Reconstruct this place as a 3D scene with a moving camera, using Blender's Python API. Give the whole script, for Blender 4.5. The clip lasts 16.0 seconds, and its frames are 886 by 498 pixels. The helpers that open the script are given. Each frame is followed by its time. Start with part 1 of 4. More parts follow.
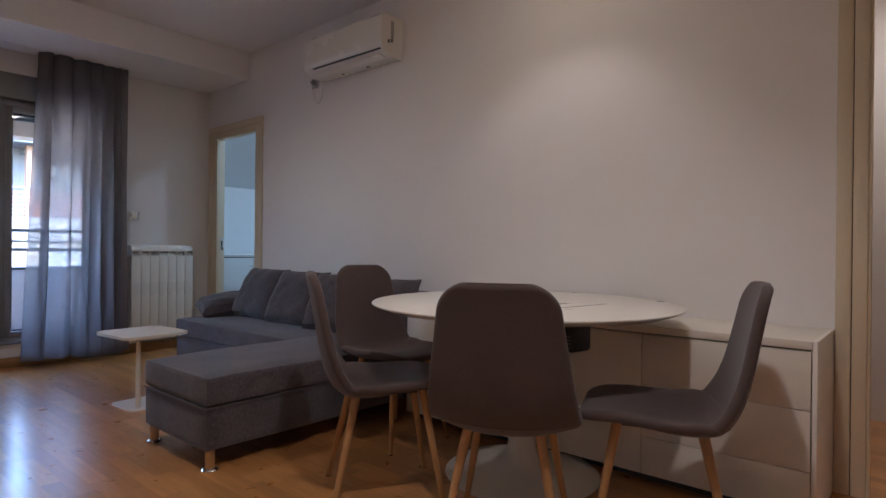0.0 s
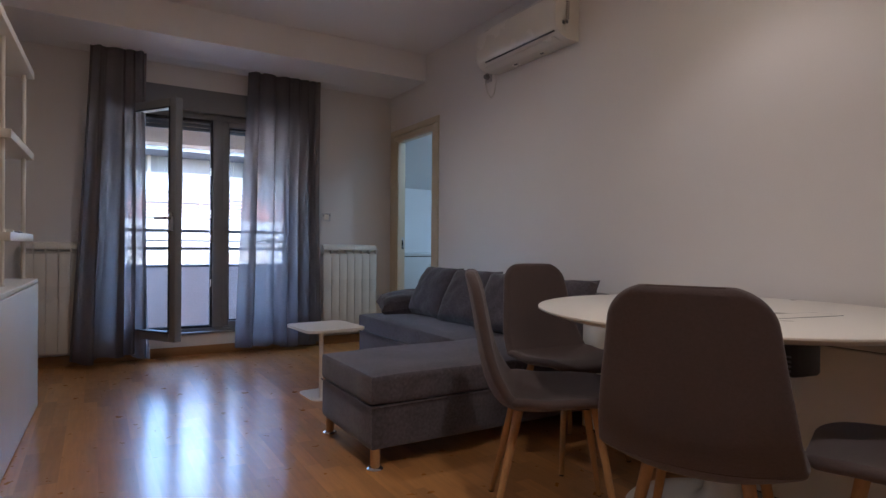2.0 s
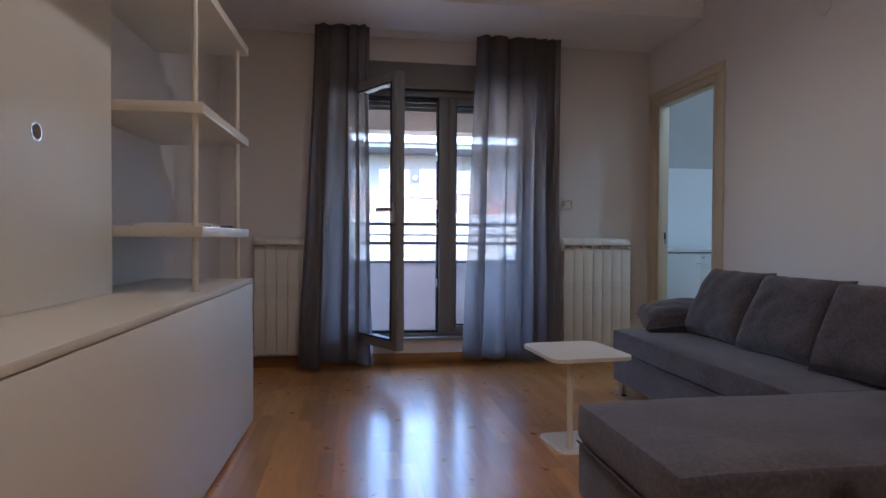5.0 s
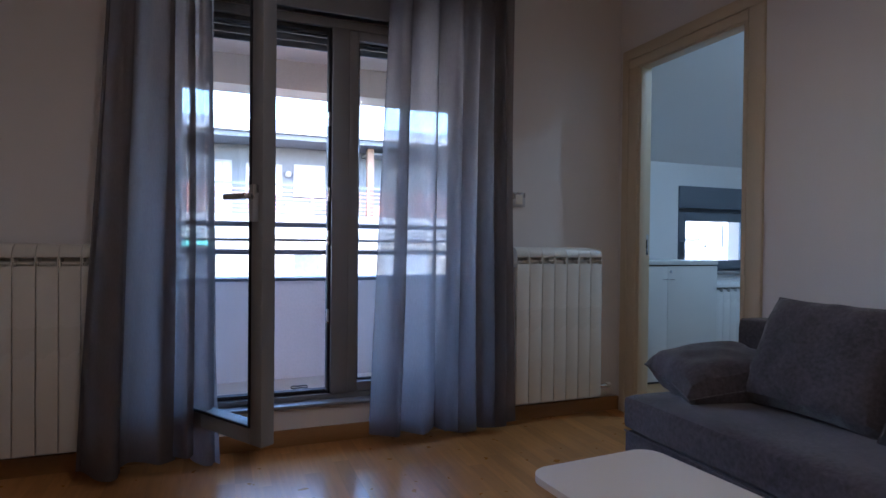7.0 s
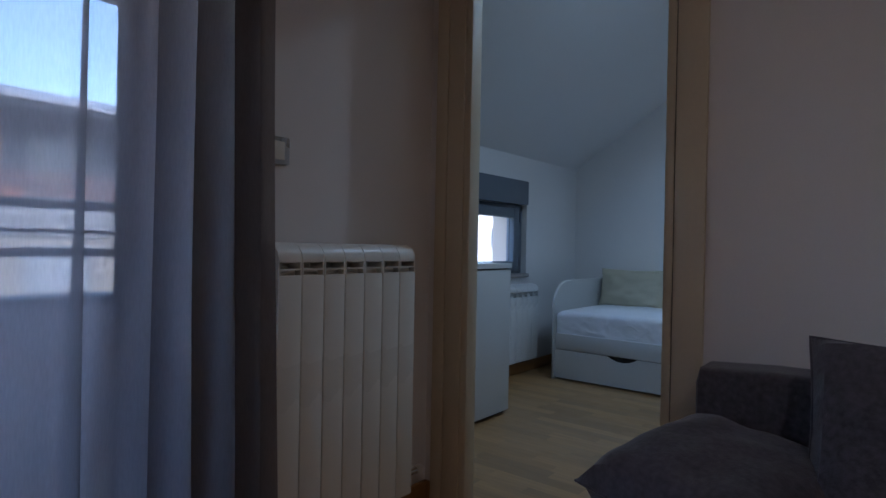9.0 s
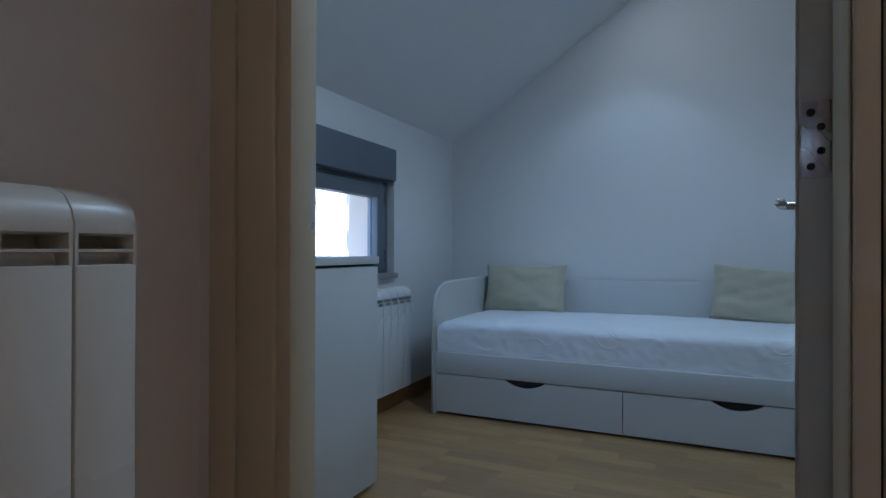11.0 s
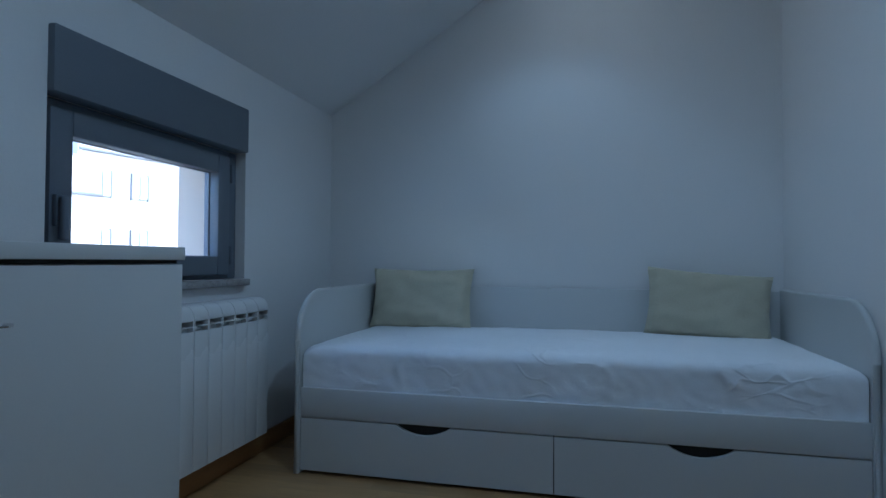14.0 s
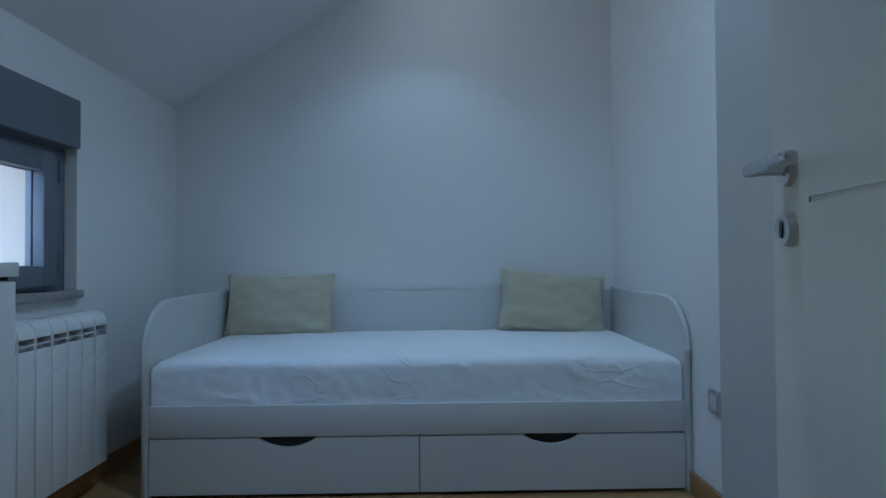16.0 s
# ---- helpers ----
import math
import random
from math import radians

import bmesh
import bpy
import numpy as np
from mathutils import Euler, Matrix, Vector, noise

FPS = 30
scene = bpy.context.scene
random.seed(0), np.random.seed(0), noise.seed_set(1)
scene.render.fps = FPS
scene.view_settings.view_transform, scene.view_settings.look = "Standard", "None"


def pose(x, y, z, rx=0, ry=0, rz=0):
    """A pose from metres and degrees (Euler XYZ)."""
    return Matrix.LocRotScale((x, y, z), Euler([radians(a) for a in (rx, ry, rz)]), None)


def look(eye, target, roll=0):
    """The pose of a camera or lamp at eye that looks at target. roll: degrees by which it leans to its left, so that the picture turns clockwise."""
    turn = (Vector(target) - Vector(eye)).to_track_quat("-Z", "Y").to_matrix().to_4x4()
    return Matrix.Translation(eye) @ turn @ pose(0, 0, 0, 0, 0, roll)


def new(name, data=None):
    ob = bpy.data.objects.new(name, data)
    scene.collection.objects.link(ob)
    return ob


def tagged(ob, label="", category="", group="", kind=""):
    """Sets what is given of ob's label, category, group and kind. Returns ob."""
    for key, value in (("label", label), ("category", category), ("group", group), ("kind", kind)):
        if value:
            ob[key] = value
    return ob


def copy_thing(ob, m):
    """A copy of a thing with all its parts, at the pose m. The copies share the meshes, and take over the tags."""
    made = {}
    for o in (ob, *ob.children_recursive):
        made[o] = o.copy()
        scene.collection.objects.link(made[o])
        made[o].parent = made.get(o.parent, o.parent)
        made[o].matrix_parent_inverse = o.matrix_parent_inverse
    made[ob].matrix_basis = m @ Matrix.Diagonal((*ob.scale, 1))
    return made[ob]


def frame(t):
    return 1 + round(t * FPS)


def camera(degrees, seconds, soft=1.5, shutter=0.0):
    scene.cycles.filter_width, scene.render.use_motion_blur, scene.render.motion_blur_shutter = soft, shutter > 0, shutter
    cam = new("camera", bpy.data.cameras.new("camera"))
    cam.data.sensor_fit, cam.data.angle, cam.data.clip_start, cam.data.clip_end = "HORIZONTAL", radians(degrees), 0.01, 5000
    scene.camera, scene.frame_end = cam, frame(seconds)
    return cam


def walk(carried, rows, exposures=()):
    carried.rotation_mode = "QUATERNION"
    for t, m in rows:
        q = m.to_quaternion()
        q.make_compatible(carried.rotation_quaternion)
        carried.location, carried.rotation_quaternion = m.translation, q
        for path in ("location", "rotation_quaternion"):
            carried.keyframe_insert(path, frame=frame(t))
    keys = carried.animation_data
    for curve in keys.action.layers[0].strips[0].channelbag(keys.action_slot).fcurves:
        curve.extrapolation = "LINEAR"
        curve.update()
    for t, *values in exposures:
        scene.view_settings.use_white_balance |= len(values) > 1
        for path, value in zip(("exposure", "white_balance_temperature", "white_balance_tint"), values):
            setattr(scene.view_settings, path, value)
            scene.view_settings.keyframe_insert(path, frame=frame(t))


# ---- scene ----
cam = camera(75.5, 16.0)
PATH = [
    (0, (0.212, 0.107, 0.981), (1.733, 1.406, 0.978), 0.6),
    (0.5, (0.266, 0.104, 0.973), (1.701, 1.497, 0.968), 0.6),
    (1, (0.311, 0.11, 0.979), (1.666, 1.58, 0.971), 0.5),
    (1.5, (0.362, 0.128, 0.986), (1.614, 1.688, 0.972), 0.3),
    (2, (0.418, 0.233, 0.965), (1.455, 1.943, 0.958), 0.5),
    (2.5, (0.499, 0.4, 0.941), (1.302, 2.232, 0.931), 0.4),
    (3, (0.578, 0.543, 0.942), (1.142, 2.461, 0.933), 0.4),
    (3.5, (0.628, 0.645, 0.909), (0.944, 2.62, 0.902), 0.3),
    (6, (0.694, 1.911, 1.014), (0.997, 3.888, 0.966), 0.3),
    (6.5, (0.758, 2.349, 0.982), (1.226, 4.293, 0.955), 0.5),
    (7, (0.793, 2.784, 0.998), (1.515, 4.649, 0.977), 0.6),
    (7.5, (0.904, 3.211, 0.993), (1.881, 4.956, 0.973), 0.8),
    (8, (1.021, 3.566, 0.976), (2.199, 5.183, 0.961), 1.0),
    (8.5, (1.164, 3.908, 0.975), (2.565, 5.336, 0.962), 1.0),
    (9, (1.368, 4.222, 0.977), (2.924, 5.479, 0.968), 1.1),
    (9.5, (1.569, 4.499, 0.973), (3.258, 5.569, 0.965), 0.8),
    (10, (1.826, 4.679, 0.97), (3.637, 5.526, 0.969), 0.6),
    (12.5, (2.885, 4.994, 0.804), (4.703, 5.826, 0.822), -0.1),
    (13, (2.944, 5.006, 0.808), (4.734, 5.898, 0.828), 0.0),
    (13.5, (3.014, 5.062, 0.828), (4.824, 5.913, 0.846), 0.3),
    (14, (3.13, 5.149, 0.857), (5.072, 5.625, 0.899), 0.3),
    (14.5, (3.189, 5.186, 0.873), (5.182, 5.347, 0.911), 0.1),
    (15, (3.181, 5.205, 0.868), (5.18, 5.206, 0.902), -0.2),
    (15.5, (3.167, 5.207, 0.875), (5.166, 5.16, 0.907), -0.3),
    (16, (3.093, 5.206, 0.885), (5.093, 5.163, 0.921), -0.4),
]
walk(cam, [(t, look(e, a, r)) for t, e, a, r in PATH],
     [(0, 4.62, 6050, 14), (1.0, 4.46, 6050, 14), (4, 4.46, 6250, 14), (6.3, 4.36, 6050, 15), (7.0, 4.12, 5950, 15), (8.3, 3.28, 5850, 16), (9.0, 3.38, 6150, 18), (9.6, 3.68, 6350, 19), (10.4, 3.92, 6350, 17),
      (12.3, 3.68, 5900, 12), (13.3, 3.68, 5900, 12), (14.5, 3.36, 5900, 12), (15.2, 3.68, 6000, 11), (16, 3.82, 6100, 11)])
SKY, LIV, BED = .15, 1.6, 2.7

# ---- world, sun, lamps ----
world = bpy.data.worlds.new("world")
scene.world = world
world.use_nodes = True
_nt = world.node_tree
_sky = _nt.nodes.new("ShaderNodeTexSky")
_sky.sky_type = "NISHITA"
_sky.sun_disc = False
_sky.sun_elevation = radians(42)
_sky.sun_rotation = radians(200)
_sky.air_density, _sky.dust_density, _sky.ozone_density = 1.0, 1.5, 3.5
_nt.links.new(_sky.outputs[0], _nt.nodes["Background"].inputs[0])
_nt.nodes["Background"].inputs[1].default_value = SKY
sun_data = bpy.data.lights.new("sun", "SUN")
sun_data.energy, sun_data.angle, sun_data.color = .5, radians(16), (1, .96, .9)
sun_ob = new("sun", sun_data)
sun_ob.matrix_world = look((0, -6, 8), (0.8, 0, 0))


def spot_lamp(x, y, z, target, watts, color, angle, blend):
    d = bpy.data.lights.new("spot_or_fill_lamp", "SPOT")
    d.energy, d.color, d.spot_size, d.spot_blend, d.shadow_soft_size = watts, color, radians(angle), blend, .05
    o = new("spot_or_fill_lamp", d)
    o.matrix_world = look((x, y, z), target)
    return o


# NEUTRAL tints the added third spot towards window daylight
WARM, NEUTRAL, COOL = (1.0, .92, .88), (.97, .93, .96), (.43, .71, 1.0)
# x, y, z, colour, watts, cone, softness of its edge
# the first follows a wall pool, the fourth is seen; the rest are unseen fill
SPOTS = [(2.40, 1.58, 2.745, WARM, LIV * .40, 98, .5), (.95, .6, 2.745, WARM, LIV * 1.45, 128, .7), (1.1, 3.3, 2.745, NEUTRAL, LIV * .60, 160, .6),
         (5.60, 5.29, 2.50, COOL, BED * .24, 104, .55), (4.2, 4.9, 2.70, COOL, BED * 1.25, 150, .9), (3.75, .1, 2.745, WARM, LIV * .8, 150, .9)]
for _x, _y, _z, _c, _w, _a, _b in SPOTS:
    spot_lamp(_x, _y, _z - .035, (_x, _y, 0), _w, _c, _a, _b)


# ---- materials ----
def material(name, color, rough=.5, metal=0.0, vary=.08, scale=3.0, grain=60.0, bump=.02, spec=.5, stretch=(1, 1, 1), wear=None, sheen=0.0, coat=0.0):
    m = bpy.data.materials.new(name)
    m.use_nodes = True
    nt = m.node_tree
    b = nt.nodes["Principled BSDF"]
    tc = nt.nodes.new("ShaderNodeTexCoord")
    mp = nt.nodes.new("ShaderNodeMapping")
    mp.inputs["Scale"].default_value = stretch
    nt.links.new(tc.outputs["Object"], mp.inputs["Vector"])
    n1 = nt.nodes.new("ShaderNodeTexNoise")
    n1.inputs["Scale"].default_value, n1.inputs["Detail"].default_value = scale, 4
    n2 = nt.nodes.new("ShaderNodeTexNoise")
    n2.inputs["Scale"].default_value, n2.inputs["Detail"].default_value = grain, 5
    for n in (n1, n2):
        nt.links.new(mp.outputs[0], n.inputs["Vector"])
    add = nt.nodes.new("ShaderNodeMath")
    add.operation = "ADD"
    nt.links.new(n1.outputs[0], add.inputs[0])
    nt.links.new(n2.outputs[0], add.inputs[1])
    half = nt.nodes.new("ShaderNodeMapRange")
    half.inputs[1].default_value, half.inputs[2].default_value = .55, 1.45
    half.inputs[3].default_value, half.inputs[4].default_value = 1 - vary, 1 + vary
    nt.links.new(add.outputs[0], half.inputs[0])
    mul = nt.nodes.new("ShaderNodeVectorMath")
    mul.operation = "SCALE"
    mul.inputs[0].default_value = color
    nt.links.new(half.outputs[0], mul.inputs["Scale"])
    nt.links.new(mul.outputs[0], b.inputs["Base Color"])
    rr = nt.nodes.new("ShaderNodeMapRange")
    rr.inputs[1].default_value, rr.inputs[2].default_value = .3, .7
    rr.inputs[3].default_value, rr.inputs[4].default_value = max(rough - .07, .02), min(rough + .07, 1)
    nt.links.new(n1.outputs[0], rr.inputs[0])
    nt.links.new(rr.outputs[0], b.inputs["Roughness"])
    b.inputs["Metallic"].default_value = metal
    b.inputs["Specular IOR Level"].default_value = spec
    b.inputs["Sheen Weight"].default_value = sheen
    b.inputs["Coat Weight"].default_value = coat
    if bump:
        bu = nt.nodes.new("ShaderNodeBump")
        bu.inputs["Strength"].default_value, bu.inputs["Distance"].default_value = bump * 10, .002
        nt.links.new(n2.outputs[0], bu.inputs["Height"])
        nt.links.new(bu.outputs[0], b.inputs["Normal"])
    return m


def fabric(name, color, weave=900.0, vary=.2, sheen=.25, mottle=140):
    m = material(name, color, .9, vary=vary, scale=5, grain=mottle, bump=.05, spec=.2, sheen=sheen)
    nt = m.node_tree
    b = nt.nodes["Principled BSDF"]
    tc = nt.nodes.new("ShaderNodeTexCoord")
    v = nt.nodes.new("ShaderNodeTexVoronoi")
    v.inputs["Scale"].default_value = weave * .5
    nt.links.new(tc.outputs["Object"], v.inputs["Vector"])
    bu = nt.nodes.new("ShaderNodeBump")
    bu.inputs["Strength"].default_value, bu.inputs["Distance"].default_value = .5, .001
    nt.links.new(v.outputs[0], bu.inputs["Height"])
    for link in list(b.inputs["Normal"].links):
        nt.links.new(link.from_socket, bu.inputs["Normal"])
    nt.links.new(bu.outputs[0], b.inputs["Normal"])
    return m


def creased(m):
    """Fine sharp creases of pulled bed linen, in patches."""
    nt = m.node_tree
    b = nt.nodes["Principled BSDF"]
    tc = nt.nodes.new("ShaderNodeTexCoord")
    warp = nt.nodes.new("ShaderNodeTexNoise")
    warp.inputs["Scale"].default_value, warp.inputs["Detail"].default_value = 3.0, 2
    nt.links.new(tc.outputs["Object"], warp.inputs["Vector"])
    lines = nt.nodes.new("ShaderNodeTexVoronoi")
    lines.feature = "DISTANCE_TO_EDGE"
    lines.inputs["Scale"].default_value = 7.0
    mp = nt.nodes.new("ShaderNodeMapping")
    mp.inputs["Scale"].default_value = (1.0, .75, 1.5)
    mixv = nt.nodes.new("ShaderNodeVectorMath")
    mixv.operation = "MULTIPLY_ADD"
    mixv.inputs[1].default_value = (.5, .5, .5)
    nt.links.new(warp.outputs["Color"], mixv.inputs[0])
    nt.links.new(tc.outputs["Object"], mixv.inputs[2])
    nt.links.new(mixv.outputs[0], mp.inputs["Vector"])
    nt.links.new(mp.outputs[0], lines.inputs["Vector"])
    ridge = nt.nodes.new("ShaderNodeMapRange")
    ridge.inputs[1].default_value, ridge.inputs[2].default_value = 0, .09
    ridge.inputs[3].default_value, ridge.inputs[4].default_value = 1, 0
    nt.links.new(lines.outputs["Distance"], ridge.inputs[0])
    patch = nt.nodes.new("ShaderNodeTexNoise")
    patch.inputs["Scale"].default_value, patch.inputs["Detail"].default_value = 4.5, 2
    nt.links.new(tc.outputs["Object"], patch.inputs["Vector"])
    pr = nt.nodes.new("ShaderNodeMapRange")
    pr.inputs[1].default_value, pr.inputs[2].default_value = .48, .66
    nt.links.new(patch.outputs[0], pr.inputs[0])
    mul = nt.nodes.new("ShaderNodeMath")
    mul.operation = "MULTIPLY"
    nt.links.new(ridge.outputs[0], mul.inputs[0])
    nt.links.new(pr.outputs[0], mul.inputs[1])
    bu = nt.nodes.new("ShaderNodeBump")
    bu.inputs["Strength"].default_value, bu.inputs["Distance"].default_value = .7, .0036
    nt.links.new(mul.outputs[0], bu.inputs["Height"])
    for link in list(b.inputs["Normal"].links):
        nt.links.new(link.from_socket, bu.inputs["Normal"])
    nt.links.new(bu.outputs[0], b.inputs["Normal"])
    return m


def oak(name, tone, rough, per_object, coat=0.0):
    """Oak with long grain along y; every strip has a tone of its own."""
    m = bpy.data.materials.new(name)
    m.use_nodes = True
    nt = m.node_tree
    b = nt.nodes["Principled BSDF"]
    if per_object:
        rnd = nt.nodes.new("ShaderNodeObjectInfo").outputs["Random"]
    else:
        rnd = nt.nodes.new("ShaderNodeNewGeometry").outputs["Random Per Island"]
    geo = nt.nodes.new("ShaderNodeNewGeometry")
    off = nt.nodes.new("ShaderNodeVectorMath")
    off.operation = "MULTIPLY_ADD"
    off.inputs[1].default_value = (1, 1, 1)
    sc = nt.nodes.new("ShaderNodeVectorMath")
    sc.operation = "SCALE"
    sc.inputs[0].default_value = (37, 91, 13)
    nt.links.new(rnd, sc.inputs["Scale"])
    nt.links.new(geo.outputs["Position"], off.inputs[0])
    nt.links.new(sc.outputs[0], off.inputs[2])
    mp = nt.nodes.new("ShaderNodeMapping")
    mp.inputs["Scale"].default_value = (26, 2.2, 26)
    nt.links.new(off.outputs[0], mp.inputs["Vector"])
    g = nt.nodes.new("ShaderNodeTexNoise")
    g.inputs["Scale"].default_value, g.inputs["Detail"].default_value, g.inputs["Distortion"].default_value = 2.0, 3, .15
    nt.links.new(mp.outputs[0], g.inputs["Vector"])
    r1 = nt.nodes.new("ShaderNodeMapRange")
    r1.inputs[3].default_value, r1.inputs[4].default_value = .78, 1.18
    nt.links.new(rnd, r1.inputs[0])
    r2 = nt.nodes.new("ShaderNodeMapRange")
    r2.inputs[1].default_value, r2.inputs[2].default_value = .3, .7
    r2.inputs[3].default_value, r2.inputs[4].default_value = .88, 1.10
    nt.links.new(g.outputs[0], r2.inputs[0])
    mm = nt.nodes.new("ShaderNodeMath")
    mm.operation = "MULTIPLY"
    nt.links.new(r1.outputs[0], mm.inputs[0])
    nt.links.new(r2.outputs[0], mm.inputs[1])
    col = nt.nodes.new("ShaderNodeVectorMath")
    col.operation = "SCALE"
    col.inputs[0].default_value = tone
    nt.links.new(mm.outputs[0], col.inputs["Scale"])
    nt.links.new(col.outputs[0], b.inputs["Base Color"])
    wv = nt.nodes.new("ShaderNodeTexNoise")
    wv.inputs["Scale"].default_value, wv.inputs["Detail"].default_value = 14, 3
    nt.links.new(geo.outputs["Position"], wv.inputs["Vector"])
    r3 = nt.nodes.new("ShaderNodeMapRange")
    r3.inputs[1].default_value, r3.inputs[2].default_value = .3, .7
    r3.inputs[3].default_value, r3.inputs[4].default_value = rough - .03, rough + .04
    nt.links.new(wv.outputs[0], r3.inputs[0])
    nt.links.new(r3.outputs[0], b.inputs["Roughness"])
    b.inputs["Coat Weight"].default_value = coat
    b.inputs["Coat Roughness"].default_value = .15
    bu = nt.nodes.new("ShaderNodeBump")
    bu.inputs["Strength"].default_value, bu.inputs["Distance"].default_value = .13, .0012
    nt.links.new(wv.outputs[0], bu.inputs["Height"])
    wn = nt.nodes.new("ShaderNodeTexWhiteNoise")
    wn.noise_dimensions = "1D"
    nt.links.new(rnd, wn.inputs["W"])
    lean = nt.nodes.new("ShaderNodeVectorMath")
    lean.operation = "MULTIPLY_ADD"
    lean.inputs[1].default_value, lean.inputs[2].default_value = (.022, .022, 0), (-.011, -.011, 0)
    nt.links.new(wn.outputs["Color"], lean.inputs[0])
    add = nt.nodes.new("ShaderNodeVectorMath")
    nt.links.new(geo.outputs["Normal"], add.inputs[0])
    nt.links.new(lean.outputs[0], add.inputs[1])
    nrm = nt.nodes.new("ShaderNodeVectorMath")
    nrm.operation = "NORMALIZE"
    nt.links.new(add.outputs[0], nrm.inputs[0])
    nt.links.new(nrm.outputs[0], bu.inputs["Normal"])
    b2 = nt.nodes.new("ShaderNodeBump")
    b2.inputs["Strength"].default_value, b2.inputs["Distance"].default_value = .05, .0006
    nt.links.new(g.outputs[0], b2.inputs["Height"])
    nt.links.new(bu.outputs[0], b2.inputs["Normal"])
    nt.links.new(b2.outputs[0], b.inputs["Normal"])
    return m


def glass(name, tint=(1, 1, 1)):
    m = bpy.data.materials.new(name)
    m.use_nodes = True
    nt = m.node_tree
    nt.nodes.clear()
    out = nt.nodes.new("ShaderNodeOutputMaterial")
    mix = nt.nodes.new("ShaderNodeMixShader")
    tr = nt.nodes.new("ShaderNodeBsdfTransparent")
    tr.inputs[0].default_value = (*tint, 1)
    gl = nt.nodes.new("ShaderNodeBsdfGlossy")
    gl.inputs["Roughness"].default_value = .01
    lw = nt.nodes.new("ShaderNodeLayerWeight")
    lw.inputs[0].default_value = .5
    pw = nt.nodes.new("ShaderNodeMath")
    pw.operation = "POWER"
    pw.inputs[1].default_value = 4.5
    nt.links.new(lw.outputs["Facing"], pw.inputs[0])
    fr = nt.nodes.new("ShaderNodeMapRange")
    fr.inputs[3].default_value, fr.inputs[4].default_value = .035, .8
    nt.links.new(pw.outputs[0], fr.inputs[0])
    nt.links.new(fr.outputs[0], mix.inputs[0])
    nt.links.new(tr.outputs[0], mix.inputs[1])
    nt.links.new(gl.outputs[0], mix.inputs[2])
    nt.links.new(mix.outputs[0], out.inputs[0])
    return m


def voile(name, color, clear):
    """Sheer woven curtain: part of the light goes straight through between the threads, part scatters in them."""
    m = bpy.data.materials.new(name)
    m.use_nodes = True
    nt = m.node_tree
    nt.nodes.clear()
    out = nt.nodes.new("ShaderNodeOutputMaterial")
    tr = nt.nodes.new("ShaderNodeBsdfTransparent")
    di = nt.nodes.new("ShaderNodeBsdfDiffuse")
    tl = nt.nodes.new("ShaderNodeBsdfTranslucent")
    tc = nt.nodes.new("ShaderNodeTexCoord")
    mp = nt.nodes.new("ShaderNodeMapping")
    mp.inputs["Scale"].default_value = (90, 90, 14)
    no = nt.nodes.new("ShaderNodeTexNoise")
    no.inputs["Scale"].default_value, no.inputs["Detail"].default_value = 3, 3
    nt.links.new(tc.outputs["Object"], mp.inputs["Vector"])
    nt.links.new(mp.outputs[0], no.inputs["Vector"])
    mr = nt.nodes.new("ShaderNodeMapRange")
    mr.inputs[1].default_value, mr.inputs[2].default_value = .3, .7
    mr.inputs[3].default_value, mr.inputs[4].default_value = .95, 1.05
    nt.links.new(no.outputs[0], mr.inputs[0])
    sc = nt.nodes.new("ShaderNodeVectorMath")
    sc.operation = "SCALE"
    sc.inputs[0].default_value = color
    nt.links.new(mr.outputs[0], sc.inputs["Scale"])
    nt.links.new(sc.outputs[0], di.inputs[0])
    nt.links.new(sc.outputs[0], tl.inputs[0])
    m1 = nt.nodes.new("ShaderNodeMixShader")
    m1.inputs[0].default_value = .74
    nt.links.new(di.outputs[0], m1.inputs[1])
    nt.links.new(tl.outputs[0], m1.inputs[2])
    m2 = nt.nodes.new("ShaderNodeMixShader")
    m2.inputs[0].default_value = 1 - clear
    nt.links.new(tr.outputs[0], m2.inputs[1])
    nt.links.new(m1.outputs[0], m2.inputs[2])
    nt.links.new(m2.outputs[0], out.inputs[0])
    return m


def emitter(name, color, strength):
    m = bpy.data.materials.new(name)
    m.use_nodes = True
    b = m.node_tree.nodes["Principled BSDF"]
    b.inputs["Emission Color"].default_value = (*color, 1)
    b.inputs["Emission Strength"].default_value = strength
    return m


WALL = material("wall_paint", (.76, .72, .69), .85, vary=.025, scale=1.1, grain=160, bump=.018, spec=.25)
BEDWALL = material("bedroom_wall_paint", (.74, .74, .74), .85, vary=.025, scale=1.1, grain=160, bump=.018, spec=.25)
CEIL = material("ceiling_paint", (.84, .81, .80), .9, vary=.02, scale=.9, grain=120, bump=.01, spec=.2)
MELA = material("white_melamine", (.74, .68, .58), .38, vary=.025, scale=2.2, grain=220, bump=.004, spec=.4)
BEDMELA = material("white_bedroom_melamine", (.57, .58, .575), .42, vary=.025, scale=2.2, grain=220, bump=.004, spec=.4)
LACQ = material("cream_lacquer", (.62, .52, .37), .42, vary=.035, scale=2.5, grain=90, bump=.006, spec=.4)
DOORW = material("off_white_door_lacquer", (.62, .61, .55), .40, vary=.03, scale=1.8, grain=90, bump=.006, spec=.4)
TABLE = material("table_white", (.78, .74, .66), .33, vary=.02, scale=2, grain=200, bump=.003)
SIDEW = material("side_table_white", (.80, .75, .67), .35, vary=.02, scale=2, grain=200, bump=.003)
PVC = material("grey_pvc", (.22, .22, .23), .45, vary=.05, scale=4, grain=150, bump=.01)
PVCB = material("blue_grey_pvc", (.13, .155, .19), .45, vary=.05, scale=4, grain=150, bump=.01)
